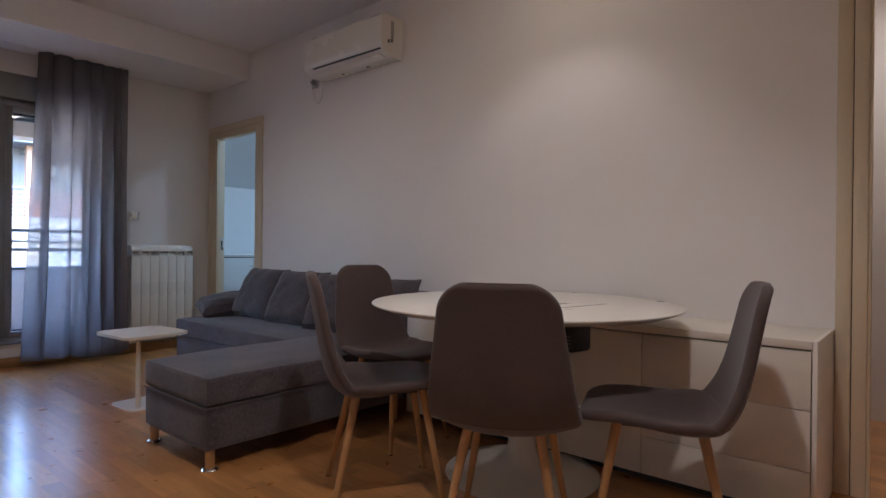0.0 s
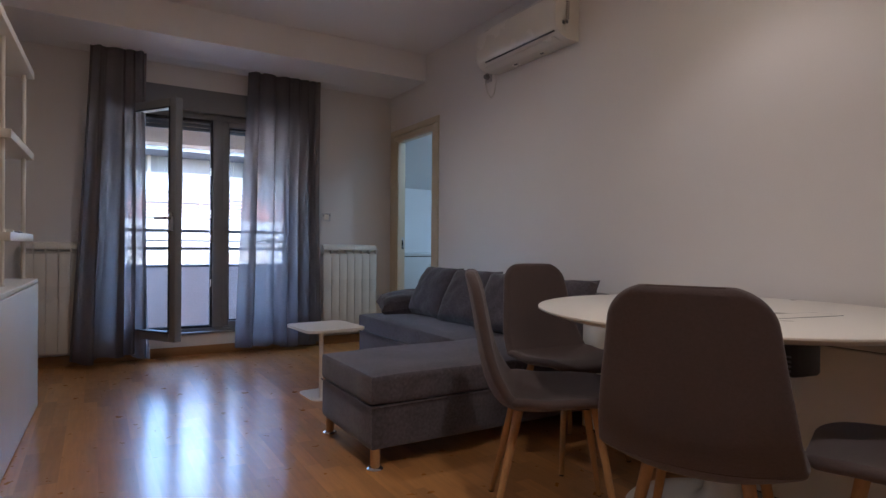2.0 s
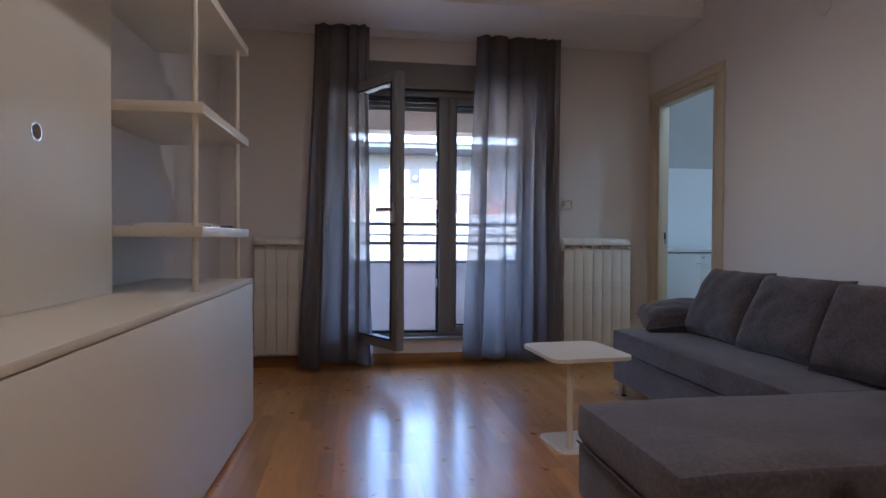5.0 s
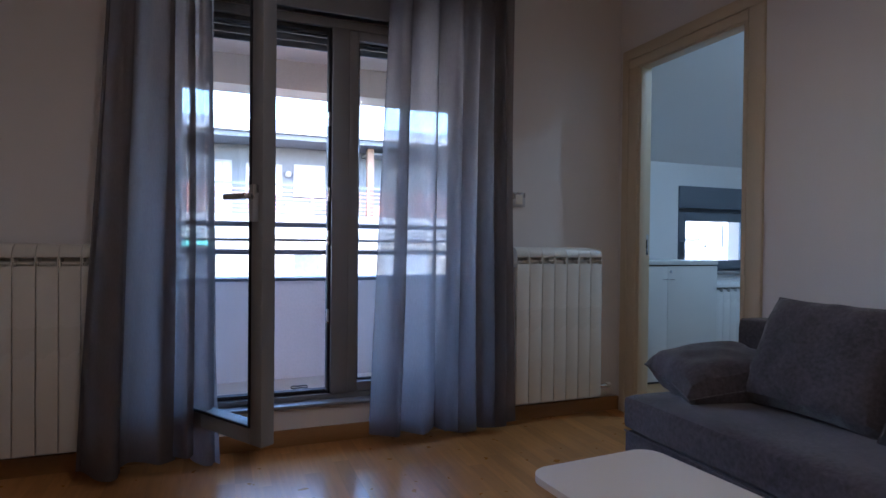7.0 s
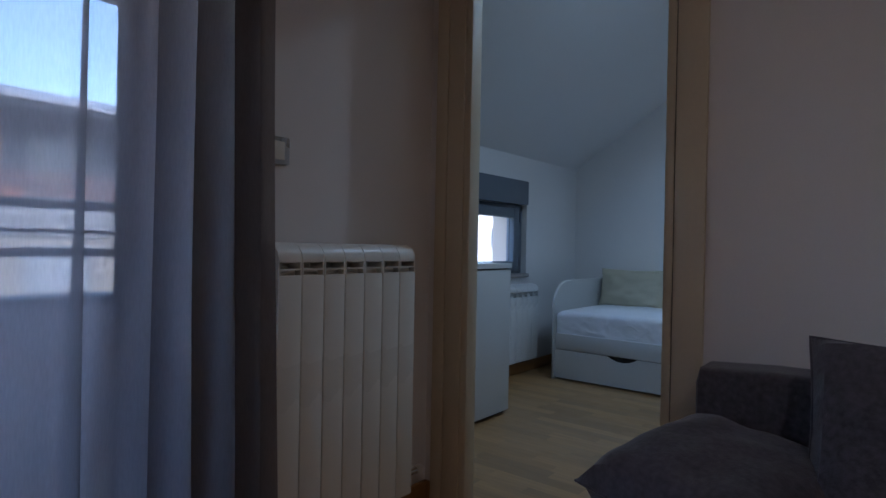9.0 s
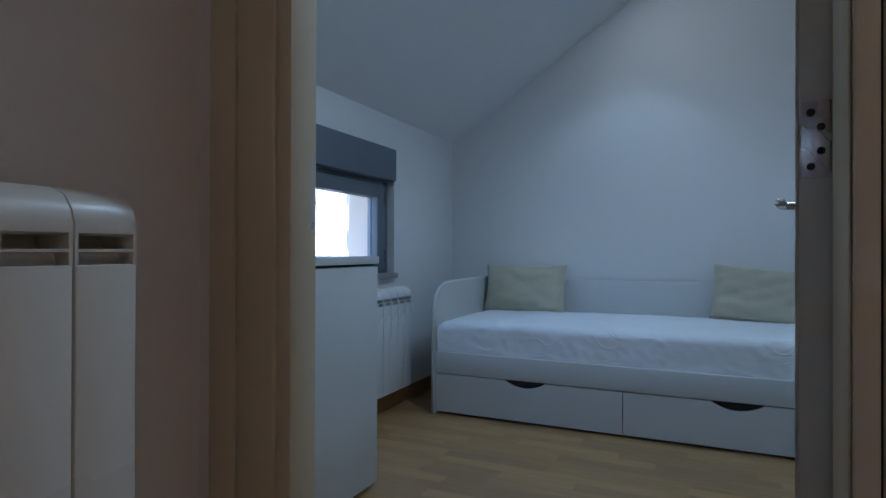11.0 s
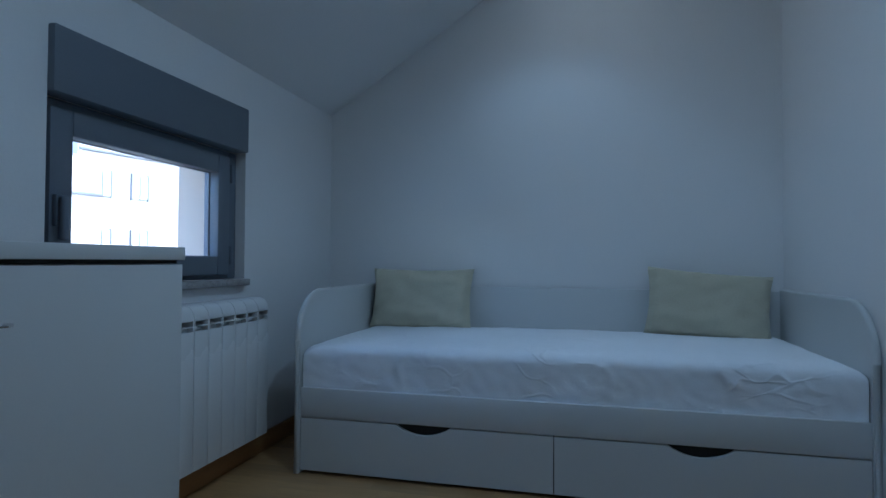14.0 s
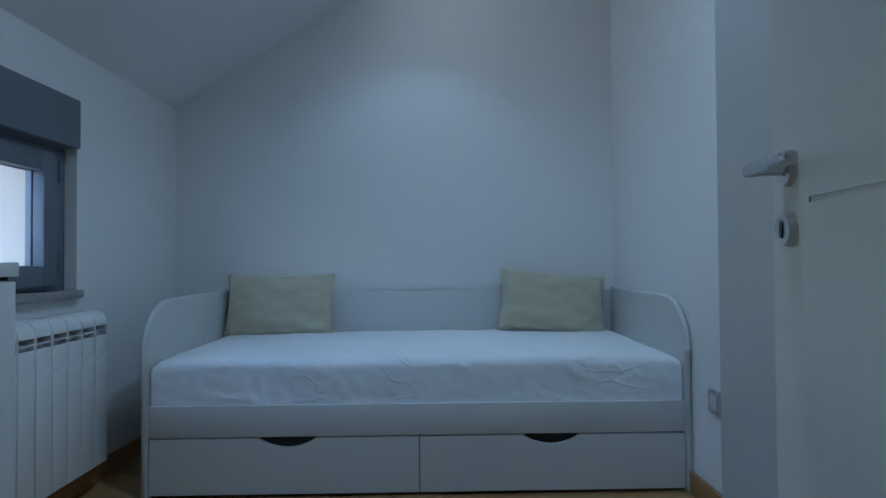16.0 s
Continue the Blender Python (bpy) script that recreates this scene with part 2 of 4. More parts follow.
SEAL = material("black_rubber_seal", (.012, .012, .016), .6, vary=.15, scale=20, grain=200)
SOFA = fabric("grey_sofa_fabric", (.080, .069, .077), 700, .65, .3, 75)
CUSH = fabric("grey_cushion_fabric", (.076, .066, .074), 700, .62, .3, 75)
CHAIRF = fabric("taupe_chair_fabric", (.084, .060, .054), 900, .14, .2)
LEGW = material("oak_leg_wood", (.42, .22, .085), .5, vary=.18, scale=6, grain=40, bump=.02, stretch=(8, 8, 1))
SKIRT = material("oak_baseboard", (.34, .17, .062), .42, vary=.16, scale=3, grain=30, bump=.02, stretch=(1, 1, 8))
STEEL = material("brushed_steel", (.55, .55, .56), .28, 1.0, vary=.06, scale=9, grain=200, bump=.01)
CHROME = material("chrome", (.78, .78, .80), .08, 1.0, vary=.03, scale=9, grain=100, bump=0)
BLACK = material("black_plastic", (.015, .014, .014), .4, vary=.2, scale=9, grain=90)
# near-black colour that stands in for shade in gaps and under furniture
GAPSHADE = material("gap_shade", (.03, .028, .026), .9, vary=.2, scale=9, grain=90)
ENAMEL = material("radiator_enamel", (.72, .68, .60), .32, vary=.02, scale=3, grain=150, bump=.004)
ENAMELB = material("bedroom_radiator_enamel", (.70, .71, .71), .32, vary=.02, scale=3, grain=150, bump=.004)
ACW = material("air_conditioner_plastic", (.72, .68, .62), .25, vary=.02, scale=3, grain=150, bump=.003)
SHEET = creased(fabric("white_bed_sheet", (.80, .82, .85), 1200, .03, .1))
PILLOWF = fabric("cream_pillow_fabric", (.50, .47, .36), 900, .08, .2)
GRANITE = material("speckled_granite", (.30, .29, .29), .35, vary=.5, scale=60, grain=300, bump=.004)
FLOORP = oak("oak_parquet_piece", (.49, .225, .072), .30, True, .5)
FLOORS = oak("oak_parquet", (.49, .225, .072), .30, False, .5)
BEDFLOORP = oak("pale_oak_parquet_piece", (.41, .235, .098), .32, True, .3)
BEDFLOORS = oak("pale_oak_parquet", (.41, .235, .098), .32, False, .3)
VOILE = voile("grey_voile", (.30, .265, .265), .155)
GLASS = glass("window_glass", (.93, .97, .98))
STUCCO = material("balcony_stucco", (.76, .66, .65), .9, vary=.08, scale=3, grain=60, bump=.06)
BEIGE = material("beige_facade_stucco", (.62, .50, .40), .9, vary=.06, scale=2, grain=60, bump=.06)
TAN = material("tan_stucco", (.62, .47, .38), .9, vary=.08, scale=2, grain=60, bump=.06)
TILE = material("balcony_tile", (.54, .48, .44), .6, vary=.12, scale=5, grain=50, bump=.02)
RAILM = material("grey_painted_steel", (.10, .10, .115), .45, vary=.1, scale=6, grain=90)
PAPER = material("paper", (.7, .68, .62), .7, vary=.05, scale=8, grain=90)
HALLW = material("hall_paint", (.62, .58, .54), .85, vary=.04, scale=1.5, grain=100, bump=.02)
SPOTM = emitter("cool_spot_lens", (.75, .9, 1), 9)
SPOTW = emitter("warm_spot_lens", (1, .85, .65), 9)
# opposite houses
F_WALL = material("grey_render", (.13, .145, .17), .9, vary=.12, scale=.8, grain=8, bump=.05)
F_WHITE = material("white_render", (.32, .32, .33), .9, vary=.06, scale=.6, grain=8, bump=.05)
F_CREAM = material("cream_render", (.36, .33, .30), .9, vary=.08, scale=.6, grain=8, bump=.05)
F_ROOF = material("pale_sheet_roof", (.42, .43, .46), .6, vary=.08, scale=1, grain=12, bump=.03)
F_RAIL = material("red_oxide_rail", (.45, .20, .15), .6, vary=.2, scale=3, grain=30)
F_DARK = material("dark_window", (.10, .11, .13), .15, vary=.3, scale=1, grain=10)
F_PANE = material("pale_blind", (.38, .41, .45), .4, vary=.1, scale=1, grain=10)
F_GREEN = material("green_awning_cloth", (.10, .42, .34), .8, vary=.1, scale=3, grain=60)
F_PIPE = material("rust_brown_board", (.20, .13, .10), .8, vary=.25, scale=2, grain=20)
ASPH = material("asphalt", (.05, .05, .052), .9, vary=.25, scale=.7, grain=30, bump=.05)


# ---- mesh helpers ----
def thing(name, label, category, m=None, group="", kind=""):
    ob = new(name)
    ob.empty_display_size = .1
    if m is not None:
        ob.matrix_basis = m
    return tagged(ob, label, category, group, kind)


def finish(name, bm, mat, smooth=True):
    bmesh.ops.recalc_face_normals(bm, faces=bm.faces[:])
    me = bpy.data.meshes.new(name)
    bm.to_mesh(me)
    bm.free()
    me.materials.append(mat)
    if smooth:
        me.shade_smooth()
        me.set_sharp_from_angle(angle=radians(38))
    return me


def part(name, bm, mat, parent=None, label="", smooth=True):
    ob = new(name, finish(name, bm, mat, smooth))
    ob.parent = parent
    return tagged(ob, label)


def structure(name, bm, mat, label, category, smooth=False):
    ob = new(name, finish(name, bm, mat, smooth))
    return tagged(ob, label, category, kind="structure")


def bx(bm, x0, x1, y0, y1, z0, z1, bevel=0.0, seg=2):
    r = bmesh.ops.create_cube(bm, size=1)
    vs = r["verts"]
    for v in vs:
        v.co = Vector(((x0 + x1) / 2 + v.co.x * (x1 - x0), (y0 + y1) / 2 + v.co.y * (y1 - y0), (z0 + z1) / 2 + v.co.z * (z1 - z0)))
    if bevel:
        es = list({e for v in vs for e in v.link_edges})
        bmesh.ops.bevel(bm, geom=es, offset=bevel, segments=seg, profile=.5, affect="EDGES")
    return bm


def box(x0, x1, y0, y1, z0, z1, bevel=0.0, seg=2):
    return bx(bmesh.new(), x0, x1, y0, y1, z0, z1, bevel, seg)


def rod(bm, p0, p1, r0, r1=None, seg=20):
    p0, p1 = Vector(p0), Vector(p1)
    r1 = r0 if r1 is None else r1
    m = Matrix.Translation((p0 + p1) / 2) @ (p1 - p0).to_track_quat("Z", "Y").to_matrix().to_4x4()
    bmesh.ops.create_cone(bm, cap_ends=True, segments=seg, radius1=r0, radius2=r1, depth=(p1 - p0).length, matrix=m)
    return bm


def lathe(bm, prof, seg=48, c=(0, 0)):
    rings = []
    for r, z in prof:
        if r < 1e-6:
            rings.append([bm.verts.new((c[0], c[1], z))])
        else:
            rings.append([bm.verts.new((c[0] + r * math.cos(2 * math.pi * k / seg), c[1] + r * math.sin(2 * math.pi * k / seg), z)) for k in range(seg)])
    for a, b in zip(rings, rings[1:]):
        for k in range(seg):
            f = [a[k % len(a)], a[(k + 1) % len(a)], b[(k + 1) % len(b)], b[k % len(b)]]
            f = list(dict.fromkeys(f))
            if len(f) > 2:
                bm.faces.new(f)
    return bm


def tube(bm, pts, r, seg=8):
    pts = [Vector(p) for p in pts]
    rings = []
    for i, p in enumerate(pts):
        d = (pts[min(i + 1, len(pts) - 1)] - pts[max(i - 1, 0)]).normalized()
        q = d.to_track_quat("Z", "Y")
        rings.append([bm.verts.new(p + q @ Vector((r * math.cos(2 * math.pi * k / seg), r * math.sin(2 * math.pi * k / seg), 0))) for k in range(seg)])
    for a, b in zip(rings, rings[1:]):
        for k in range(seg):
            bm.faces.new((a[k], a[(k + 1) % seg], b[(k + 1) % seg], b[k]))
    bm.faces.new(rings[0][::-1])
    bm.faces.new(rings[-1])
    return bm


def sheet(bm, fn, nu, nv, thick=0.0):
    """A surface fn(u, v), closed to a slab when thick is given."""
    def at(u, v):
        return Vector(fn(u, v))
    P = [[at(i / nu, j / nv) for j in range(nv + 1)] for i in range(nu + 1)]
    top = [[bm.verts.new(p) for p in row] for row in P]
    for i in range(nu):
        for j in range(nv):
            bm.faces.new((top[i][j], top[i + 1][j], top[i + 1][j + 1], top[i][j + 1]))
    if thick:
        low = []
        for i in range(nu + 1):
            row = []
            for j in range(nv + 1):
                du = P[min(i + 1, nu)][j] - P[max(i - 1, 0)][j]
                dv = P[i][min(j + 1, nv)] - P[i][max(j - 1, 0)]
                row.append(bm.verts.new(P[i][j] - du.cross(dv).normalized() * thick))
            low.append(row)
        for i in range(nu):
            for j in range(nv):
                bm.faces.new((low[i][j], low[i][j + 1], low[i + 1][j + 1], low[i + 1][j]))
        for i in range(nu):
            bm.faces.new((top[i][0], low[i][0], low[i + 1][0], top[i + 1][0]))
            bm.faces.new((top[i][nv], top[i + 1][nv], low[i + 1][nv], low[i][nv]))
        for j in range(nv):
            bm.faces.new((top[0][j], top[0][j + 1], low[0][j + 1], low[0][j]))
            bm.faces.new((top[nu][j], low[nu][j], low[nu][j + 1], top[nu][j + 1]))
    return bm


def extrude_profile(bm, pts, axis, a, b):
    """A closed outline in the two other axes, pushed from a to b along axis."""
    def put(p, t):
        q = list(p)
        q.insert("xyz".index(axis), t)
        return bm.verts.new(q)
    A, B = [put(p, a) for p in pts], [put(p, b) for p in pts]
    n = len(pts)
    for k in range(n):
        bm.faces.new((A[k], A[(k + 1) % n], B[(k + 1) % n], B[k]))
    bm.faces.new(A[::-1])
    bm.faces.new(B)
    return bm


def rounded_rect(w, h, r, n=8):
    pts = []
    for cx, cy, a0 in ((w - r, h - r, 0), (-w + r, h - r, 90), (-w + r, -h + r, 180), (w - r, -h + r, 270)):
        for k in range(n + 1):
            a = radians(a0 + 90 * k / n)
            pts.append((cx + r * math.cos(a), cy + r * math.sin(a)))
    return pts


def soft_box(bm, x0, x1, y0, y1, z0, z1, r=.03, puff=.012, seed=0, cuts=10):
    """An upholstered block: rounded edges, slightly swollen and uneven faces."""
    t = bmesh.new()
    bmesh.ops.create_cube(t, size=2)
    bmesh.ops.subdivide_edges(t, edges=t.edges[:], cuts=cuts, use_grid_fill=True)
    hx, hy, hz = (x1 - x0) / 2, (y1 - y0) / 2, (z1 - z0) / 2
    c = Vector(((x0 + x1) / 2, (y0 + y1) / 2, (z0 + z1) / 2))
    for v in t.verts:
        p = Vector((v.co.x * hx, v.co.y * hy, v.co.z * hz))
        inner = Vector((max(-hx + r, min(hx - r, p.x)), max(-hy + r, min(hy - r, p.y)), max(-hz + r, min(hz - r, p.z))))
        d = p - inner
        if d.length > 1e-6:
            # keep the face flat, round the corner
            n = Vector([(1 if abs(q) > r - 1e-5 else abs(q) / r) * (1 if q > 0 else -1) if abs(q) > 1e-6 else 0 for q in d])
            p = inner + n.normalized() * r
        swell = puff * (1 - v.co.x ** 4) * (1 - v.co.y ** 4) * (1 if v.co.z > .9 else 0)
        p.z += swell
        p += Vector((0, 0, .004 * noise.noise(Vector((p.x * 5, p.y * 5, p.z * 5 + seed)))))
        v.co = c + p
    tmp = bpy.data.meshes.new("tmp")
    t.to_mesh(tmp)
    t.free()
    bm.from_mesh(tmp)
    bpy.data.meshes.remove(tmp)
    return bm


def pillow_mesh(w, h, t, seed=0, n=18, wrinkle=.006):
    """A stuffed cushion lying flat: pointed corners, pulled-in edges, a full middle."""
    bm = bmesh.new()
    rows = {}
    for s in (1, -1):
        for i in range(n + 1):
            for j in range(n + 1):
                u, v = 2 * i / n - 1, 2 * j / n - 1
                edge = (1 - u ** 6) * (1 - v ** 6)
                if s == -1 and (i in (0, n) or j in (0, n)):
                    rows[s, i, j] = rows[1, i, j]
                    continue
                pull = 1 - .06 * (1 - abs(u) ** 2) * abs(v) ** 3 - .06 * (1 - abs(v) ** 2) * abs(u) ** 3
                z = s * t / 2 * max(edge, 0) ** .45 * (1 - .22 * (u * u + v * v) / 2)
                q = Vector((u * w / 2 * pull, v * h / 2 * pull, 0))
                z += wrinkle * noise.noise(Vector((u * 3.1 + seed, v * 3.1, s * 2.0 + seed))) * (1.5 if edge > .02 else .4)
                z += wrinkle * .8 * noise.noise(Vector((u * 9 + seed, v * 4, s * 5.0))) * (1 - edge * .5)
                rows[s, i, j] = bm.verts.new((q.x, q.y, z))
    for s in (1, -1):
        for i in range(n):
            for j in range(n):
                f = [rows[s, i, j], rows[s, i + 1, j], rows[s, i + 1, j + 1], rows[s, i, j + 1]]
                bm.faces.new(f if s == 1 else f[::-1])
    return bm


# ---- setting: walls, floors, ceilings ----
E, N, WX, CZ = 3.05, 5.65, -.36, 2.76        # east wall, window wall, west wall, ceiling of the living room
E2, BN, BX, BS = 3.135, 6.56, 6.17, 4.22      # bedroom: its west, north, east and south faces
S = -2.2

bm = box(WX - .45, E + .15, S, N + .05, -.12, -.004)
bx(bm, E + .15, BX + .1, BS - .1, BN, -.12, -.004)
bx(bm, E + .15, 4.5, -1.4, .9, -.12, -.004)
floor = structure("floor", bm, SKIRT, "oak parquet floor of narrow glossy strips", "floor")

# east wall with the openings of the bedroom door and the hall door
bm = bmesh.new()
for a in ((S, -.5915, 0, CZ), (-.5915, .3495, 2.0855, CZ), (.3495, 4.7345, 0, CZ), (4.7345, 5.5555, 2.0855, CZ), (5.5555, BN + .25, 0, CZ)):
    bx(bm, E, E2, *a)
structure("wall_east", bm, WALL, "smooth white painted wall between living room and bedroom", "wall")
bm = bmesh.new()
for x0, x1, z0, z1 in ((WX - .15, .52, 0, CZ), (.52, 2.08, 0, .185), (.52, 2.08, 2.131, CZ), (2.08, E, 0, CZ)):
    bx(bm, x0, x1, N, N + .2, z0, z1)
structure("wall_north", bm, WALL, "white painted wall with the balcony door", "wall")
structure("wall_west", box(WX - .15, WX, S, N, 0, CZ), WALL, "white painted wall behind the media unit", "wall")
structure("wall_south", box(WX - .15, E2, S - .15, S, 0, CZ), WALL, "plain white painted wall", "wall")
bm = box(WX - .45, E, S, 4.905, CZ, CZ + .15)
bx(bm, WX - .15, E, 4.905, N, 2.512, CZ + .15)
structure("ceiling", bm, CEIL, "white ceiling with a dropped part above the window", "ceiling")

# bedroom shell
bm = bmesh.new()
for x0, x1, z0, z1 in ((E2, 4.371, 0, 2.8), (4.371, 5.311, 0, .765), (4.371, 5.311, 1.316, 2.8), (5.311, BX + .2, 0, 2.8)):
    bx(bm, x0, x1, BN, BN + .25, z0, z1)
structure("wall_bedroom_north", bm, BEDWALL, "white painted knee wall with a low window", "wall")
structure("wall_bedroom_east", box(BX, BX + .2, BS - .2, BN, 0, 2.95), BEDWALL, "smooth white painted wall behind the bed", "wall")
structure("wall_bedroom_south", box(E2, BX, BS - .2, BS, 0, 2.95), BEDWALL, "plain white painted bedroom wall", "wall")
bm = bmesh.new()
KZ, FY = 1.69, 5.0
extrude_profile(bm, [(BN + .02, KZ - .014), (FY, KZ + (BN - FY) * .66), (BS - .05, KZ + (BN - FY) * .66), (BS - .05, 3.0), (BN + .02, 3.0)], "x", E2 - .02, BX + .05)
structure("ceiling_bedroom", bm, BEDWALL, "white sloping attic ceiling of the bedroom", "ceiling")
structure("wall_bedroom_west", box(E2, E2 + .004, 5.60, BN, 0, 2.8), BEDWALL, "white painted bedroom side of the partition", "wall")

# hall beyond the second door
bm = box(4.4, 4.55, -1.4, .9, 0, CZ)
bx(bm, E2, 4.4, .75, .9, 0, CZ)
bx(bm, E2, 4.4, -1.4, -1.25, 0, CZ)
structure("wall_hall", bm, HALLW, "plain pale wall of the hall", "wall")
structure("ceiling_hall", box(E2, 4.55, -1.4, .9, CZ, CZ + .1), CEIL, "plain white hall ceiling", "ceiling")


def skirting(name, runs):
    bm = bmesh.new()
    for x0, x1, y0, y1 in runs:
        bx(bm, x0, x1, y0, y1, 0, .080, .004, 2)
    return structure(name, bm, SKIRT, "varnished oak baseboard", "baseboard", True)


skirting("baseboard", [(WX + .014, E, N - .018, N), (WX, WX + .014, 4.46, N), (E - .014, E, 2.45, 4.65), (E - .014, E, 5.615, N - .018)])
skirting("baseboard_bedroom", [(E2 + .01, BX, BN - .018, BN), (BX - .018, BX, BS + .02, BN - .018), (4.315, BX - .018, BS, BS + .018)])


# ---- doors ----
def door_lining(name, y0, y1, top, label, stop, south=.05, wide=.056, north=.05):
    """Lining of the opening, a casing with its gap shaded by a dark strip on the living-room side and a rebate towards
    the far side.
    """
    bm = bmesh.new()
    for a, b in ((y0, y0 + south), (y1 - north, y1)):
        bx(bm, E - .016, E2 + .004, a, b, 0, top - .0505, .002)
    bx(bm, E - .016, E2 + .004, y0, y1, top - .05, top, .002)
    for a, b in ((y0 + south + .0005, y0 + south + .004), (y1 - north - stop, y1 - north - .0005)):
        bx(bm, E - .010, E + .04, a, b, 0, top - .0605, .002)
    bx(bm, E - .010, E + .04, y0 + south + .0045, y1 - north - stop - .0005, top - .06, top - .0505, .002)
    door = tagged(new(name, finish(name, bm, LACQ)), label, "door", kind="structure")
    for a, b, z0, z1 in ((y0 - wide, y0 - .003, 0, top + .003), (y1 + .003, y1 + .056, 0, top + .003), (y0 - wide, y1 + .056, top + .0035, top + .064)):
        part("casing", box(E - .018, E - .0005, a, b, z0, z1, .004), LACQ, door)
        part("casing", box(E2 + .0045, E2 + .016, a, b, z0, z1, .004), LACQ, door)
    # shade between casing and lining, put in as dark strips
    for a, b in ((y0 - .0028, y0 - .0002), (y1 + .0002, y1 + .0028)):
        part("gap_shade_strip", box(E - .010, E - .0005, a, b, 0, top), GAPSHADE, door)
    return door


d1 = door_lining("door_1", 4.735, 5.555, 2.085, "cream lacquered door frame between living room and bedroom", .028, .022, .086, .073)
bm = box(E + .045, E + .078, 5.4785, 5.4818, .94, 1.06, .001)
part("strike_plate", bm, STEEL, d1, "dark steel strike plate")
part("strike_hole", box(E + .05, E + .068, 5.477, 5.4784, .975, 1.03), BLACK, d1)
d2 = door_lining("door_2", -.591, .349, 2.085, "cream lacquered door frame of the hall door", .0105)
for hz in (.205, 1.07, 1.85):
    part("hinge_plate", box(E + .044, E + .078, .295, .2985, hz - .045, hz + .045, .001), STEEL, d2, "dark steel hinge plate")


def door_leaf():
    """The bedroom leaf, swung into the room past a right angle."""
    W, T, H = .852, .04, 2.03
    root = thing("interior_door", "off-white lacquered interior door standing open into the bedroom", "door", pose(E2 + .018, 4.792, .008, 0, 0, -9.0))
    for hz in (.21, 1.03, 1.82):
        hp = part("hinge_plate", box(-.0012, .0, -.036, -.006, hz - .045, hz + .045, .0004), STEEL, root, "steel hinge plate with screws")
        for k in (-.032, -.014, .014, .032):
            yy = -.021 + .005 * (1 if k * hz > .02 or k < -.02 else -1)
            part("screw", rod(bmesh.new(), (-.0024, yy, hz + k), (-.001, yy, hz + k), .0045, seg=10), BLACK, hp)
    leaf = part("leaf", box(0, W, -T, -.003, 0, H, .002), DOORW, root)
    part("face_stile", box(.0, .07, -.0029, 0, 0, H), DOORW, leaf, smooth=False)
    part("face_stile", box(W - .115, W, -.0029, 0, 0, H), DOORW, leaf, smooth=False)
    for z0, z1 in ((0, .390), (.398, .953), (.961, 1.528), (1.536, H)):
        part("face_panel", box(.07, W - .115, -.0029, 0, z0, z1), DOORW, leaf, smooth=False)
    for s, y in ((1, 0), (-1, -T)):
        ros = part("rosette", rod(bmesh.new(), (W - .058, y, 1.008), (W - .058, y + s * .009, 1.008), .026, .0245, 32), STEEL, root, "round brushed steel rosette")
        bm = rod(bmesh.new(), (W - .058, y + s * .009, 1.008), (W - .058, y + s * .052, 1.008), .0095, .0095, 20)
        bx(bm, W - .183, W - .043, y + s * .052 - .011, y + s * .052 + .011, .999, 1.017, .006, 3)
        part("lever", bm, STEEL, root, "brushed steel lever handle")
        key = part("key_rosette", rod(bmesh.new(), (W - .058, y, .918), (W - .058, y + s * .012, .918), .026, .024, 32), STEEL, root)
        bm = bmesh.new()
        extrude_profile(bm, [(W - .058 + a, .918 + b) for a, b in rounded_rect(.005, .013, .0045, 4)], "y", y + s * .0125, y + s * .0135)
        part("keyhole", bm, BLACK, key)
    return root


door_leaf()


# ---- windows ----
def sash_frame(bm, w, h, t, prof, depth_off=0.0):
    """Rectangular frame of four bevelled bars, in x (0..w) and z (0..h)."""
    bx(bm, 0, prof, -t, 0, 0, h, .006)
    bx(bm, w - prof, w, -t, 0, 0, h, .006)
    bx(bm, prof, w - prof, -t, 0, 0, prof, .006)
    bx(bm, prof, w - prof, -t, 0, h - prof, h, .006)
    return bm


def pane_part(parent, x0, x1, y, z0, z1, name="pane"):
    p = part(name, box(x0, x1, y - .012, y + .012, z0, z1), GLASS, parent, "clear insulating glass", smooth=False)
    p.visible_shadow = False
    return p


win = tagged(new("window_1"), "grey plastic balcony door with one leaf open and a fixed pane", "window", kind="structure")
win.matrix_basis = pose(0, N + .05, 0)
bm = bmesh.new()
bx(bm, .52, .585, 0, .07, .19, 2.13, .004)
bx(bm, 2.02, 2.08, 0, .07, .19, 2.13, .004)
bx(bm, .585, 2.02, 0, .07, 2.085, 2.13, .004)
bx(bm, .585, 2.02, 0, .07, .19, .225, .004)
part("window_frame", bm, PVC, win)
bm = box(1.312, 1.40, -.012, .07, .2252, 2.0848, .005)
part("mullion", bm, PVC, win)
bm = box(1.296, 1.312, .01, .065, .2252, 2.0848, .002)
for a, b in ((.5855, .605),):
    bx(bm, a, b, .02, .065, .2252, 2.0848, .002)
bx(bm, .605, 1.296, .02, .065, 2.06, 2.0848, .002)
bx(bm, .605, 1.296, .02, .065, .2252, .245, .002)
part("seal", bm, SEAL, win, "black rubber weather seal")
for z in (1.02, 1.24, 1.62, .62):
    part("strike", box(1.2925, 1.302, -.004, .012, z - .035, z + .035, .001), STEEL, win)
fx = bmesh.new()
sash_frame(fx, .6185, 1.858, .055, .05)
fxp = part("fixed_sash", fx, PVC, win)
fxp.matrix_basis = pose(1.4005, .056, .226)
bm = bmesh.new()
sash_frame(bm, .52, 1.76, .02, .012)
sp = part("glazing_seal", bm, SEAL, fxp)
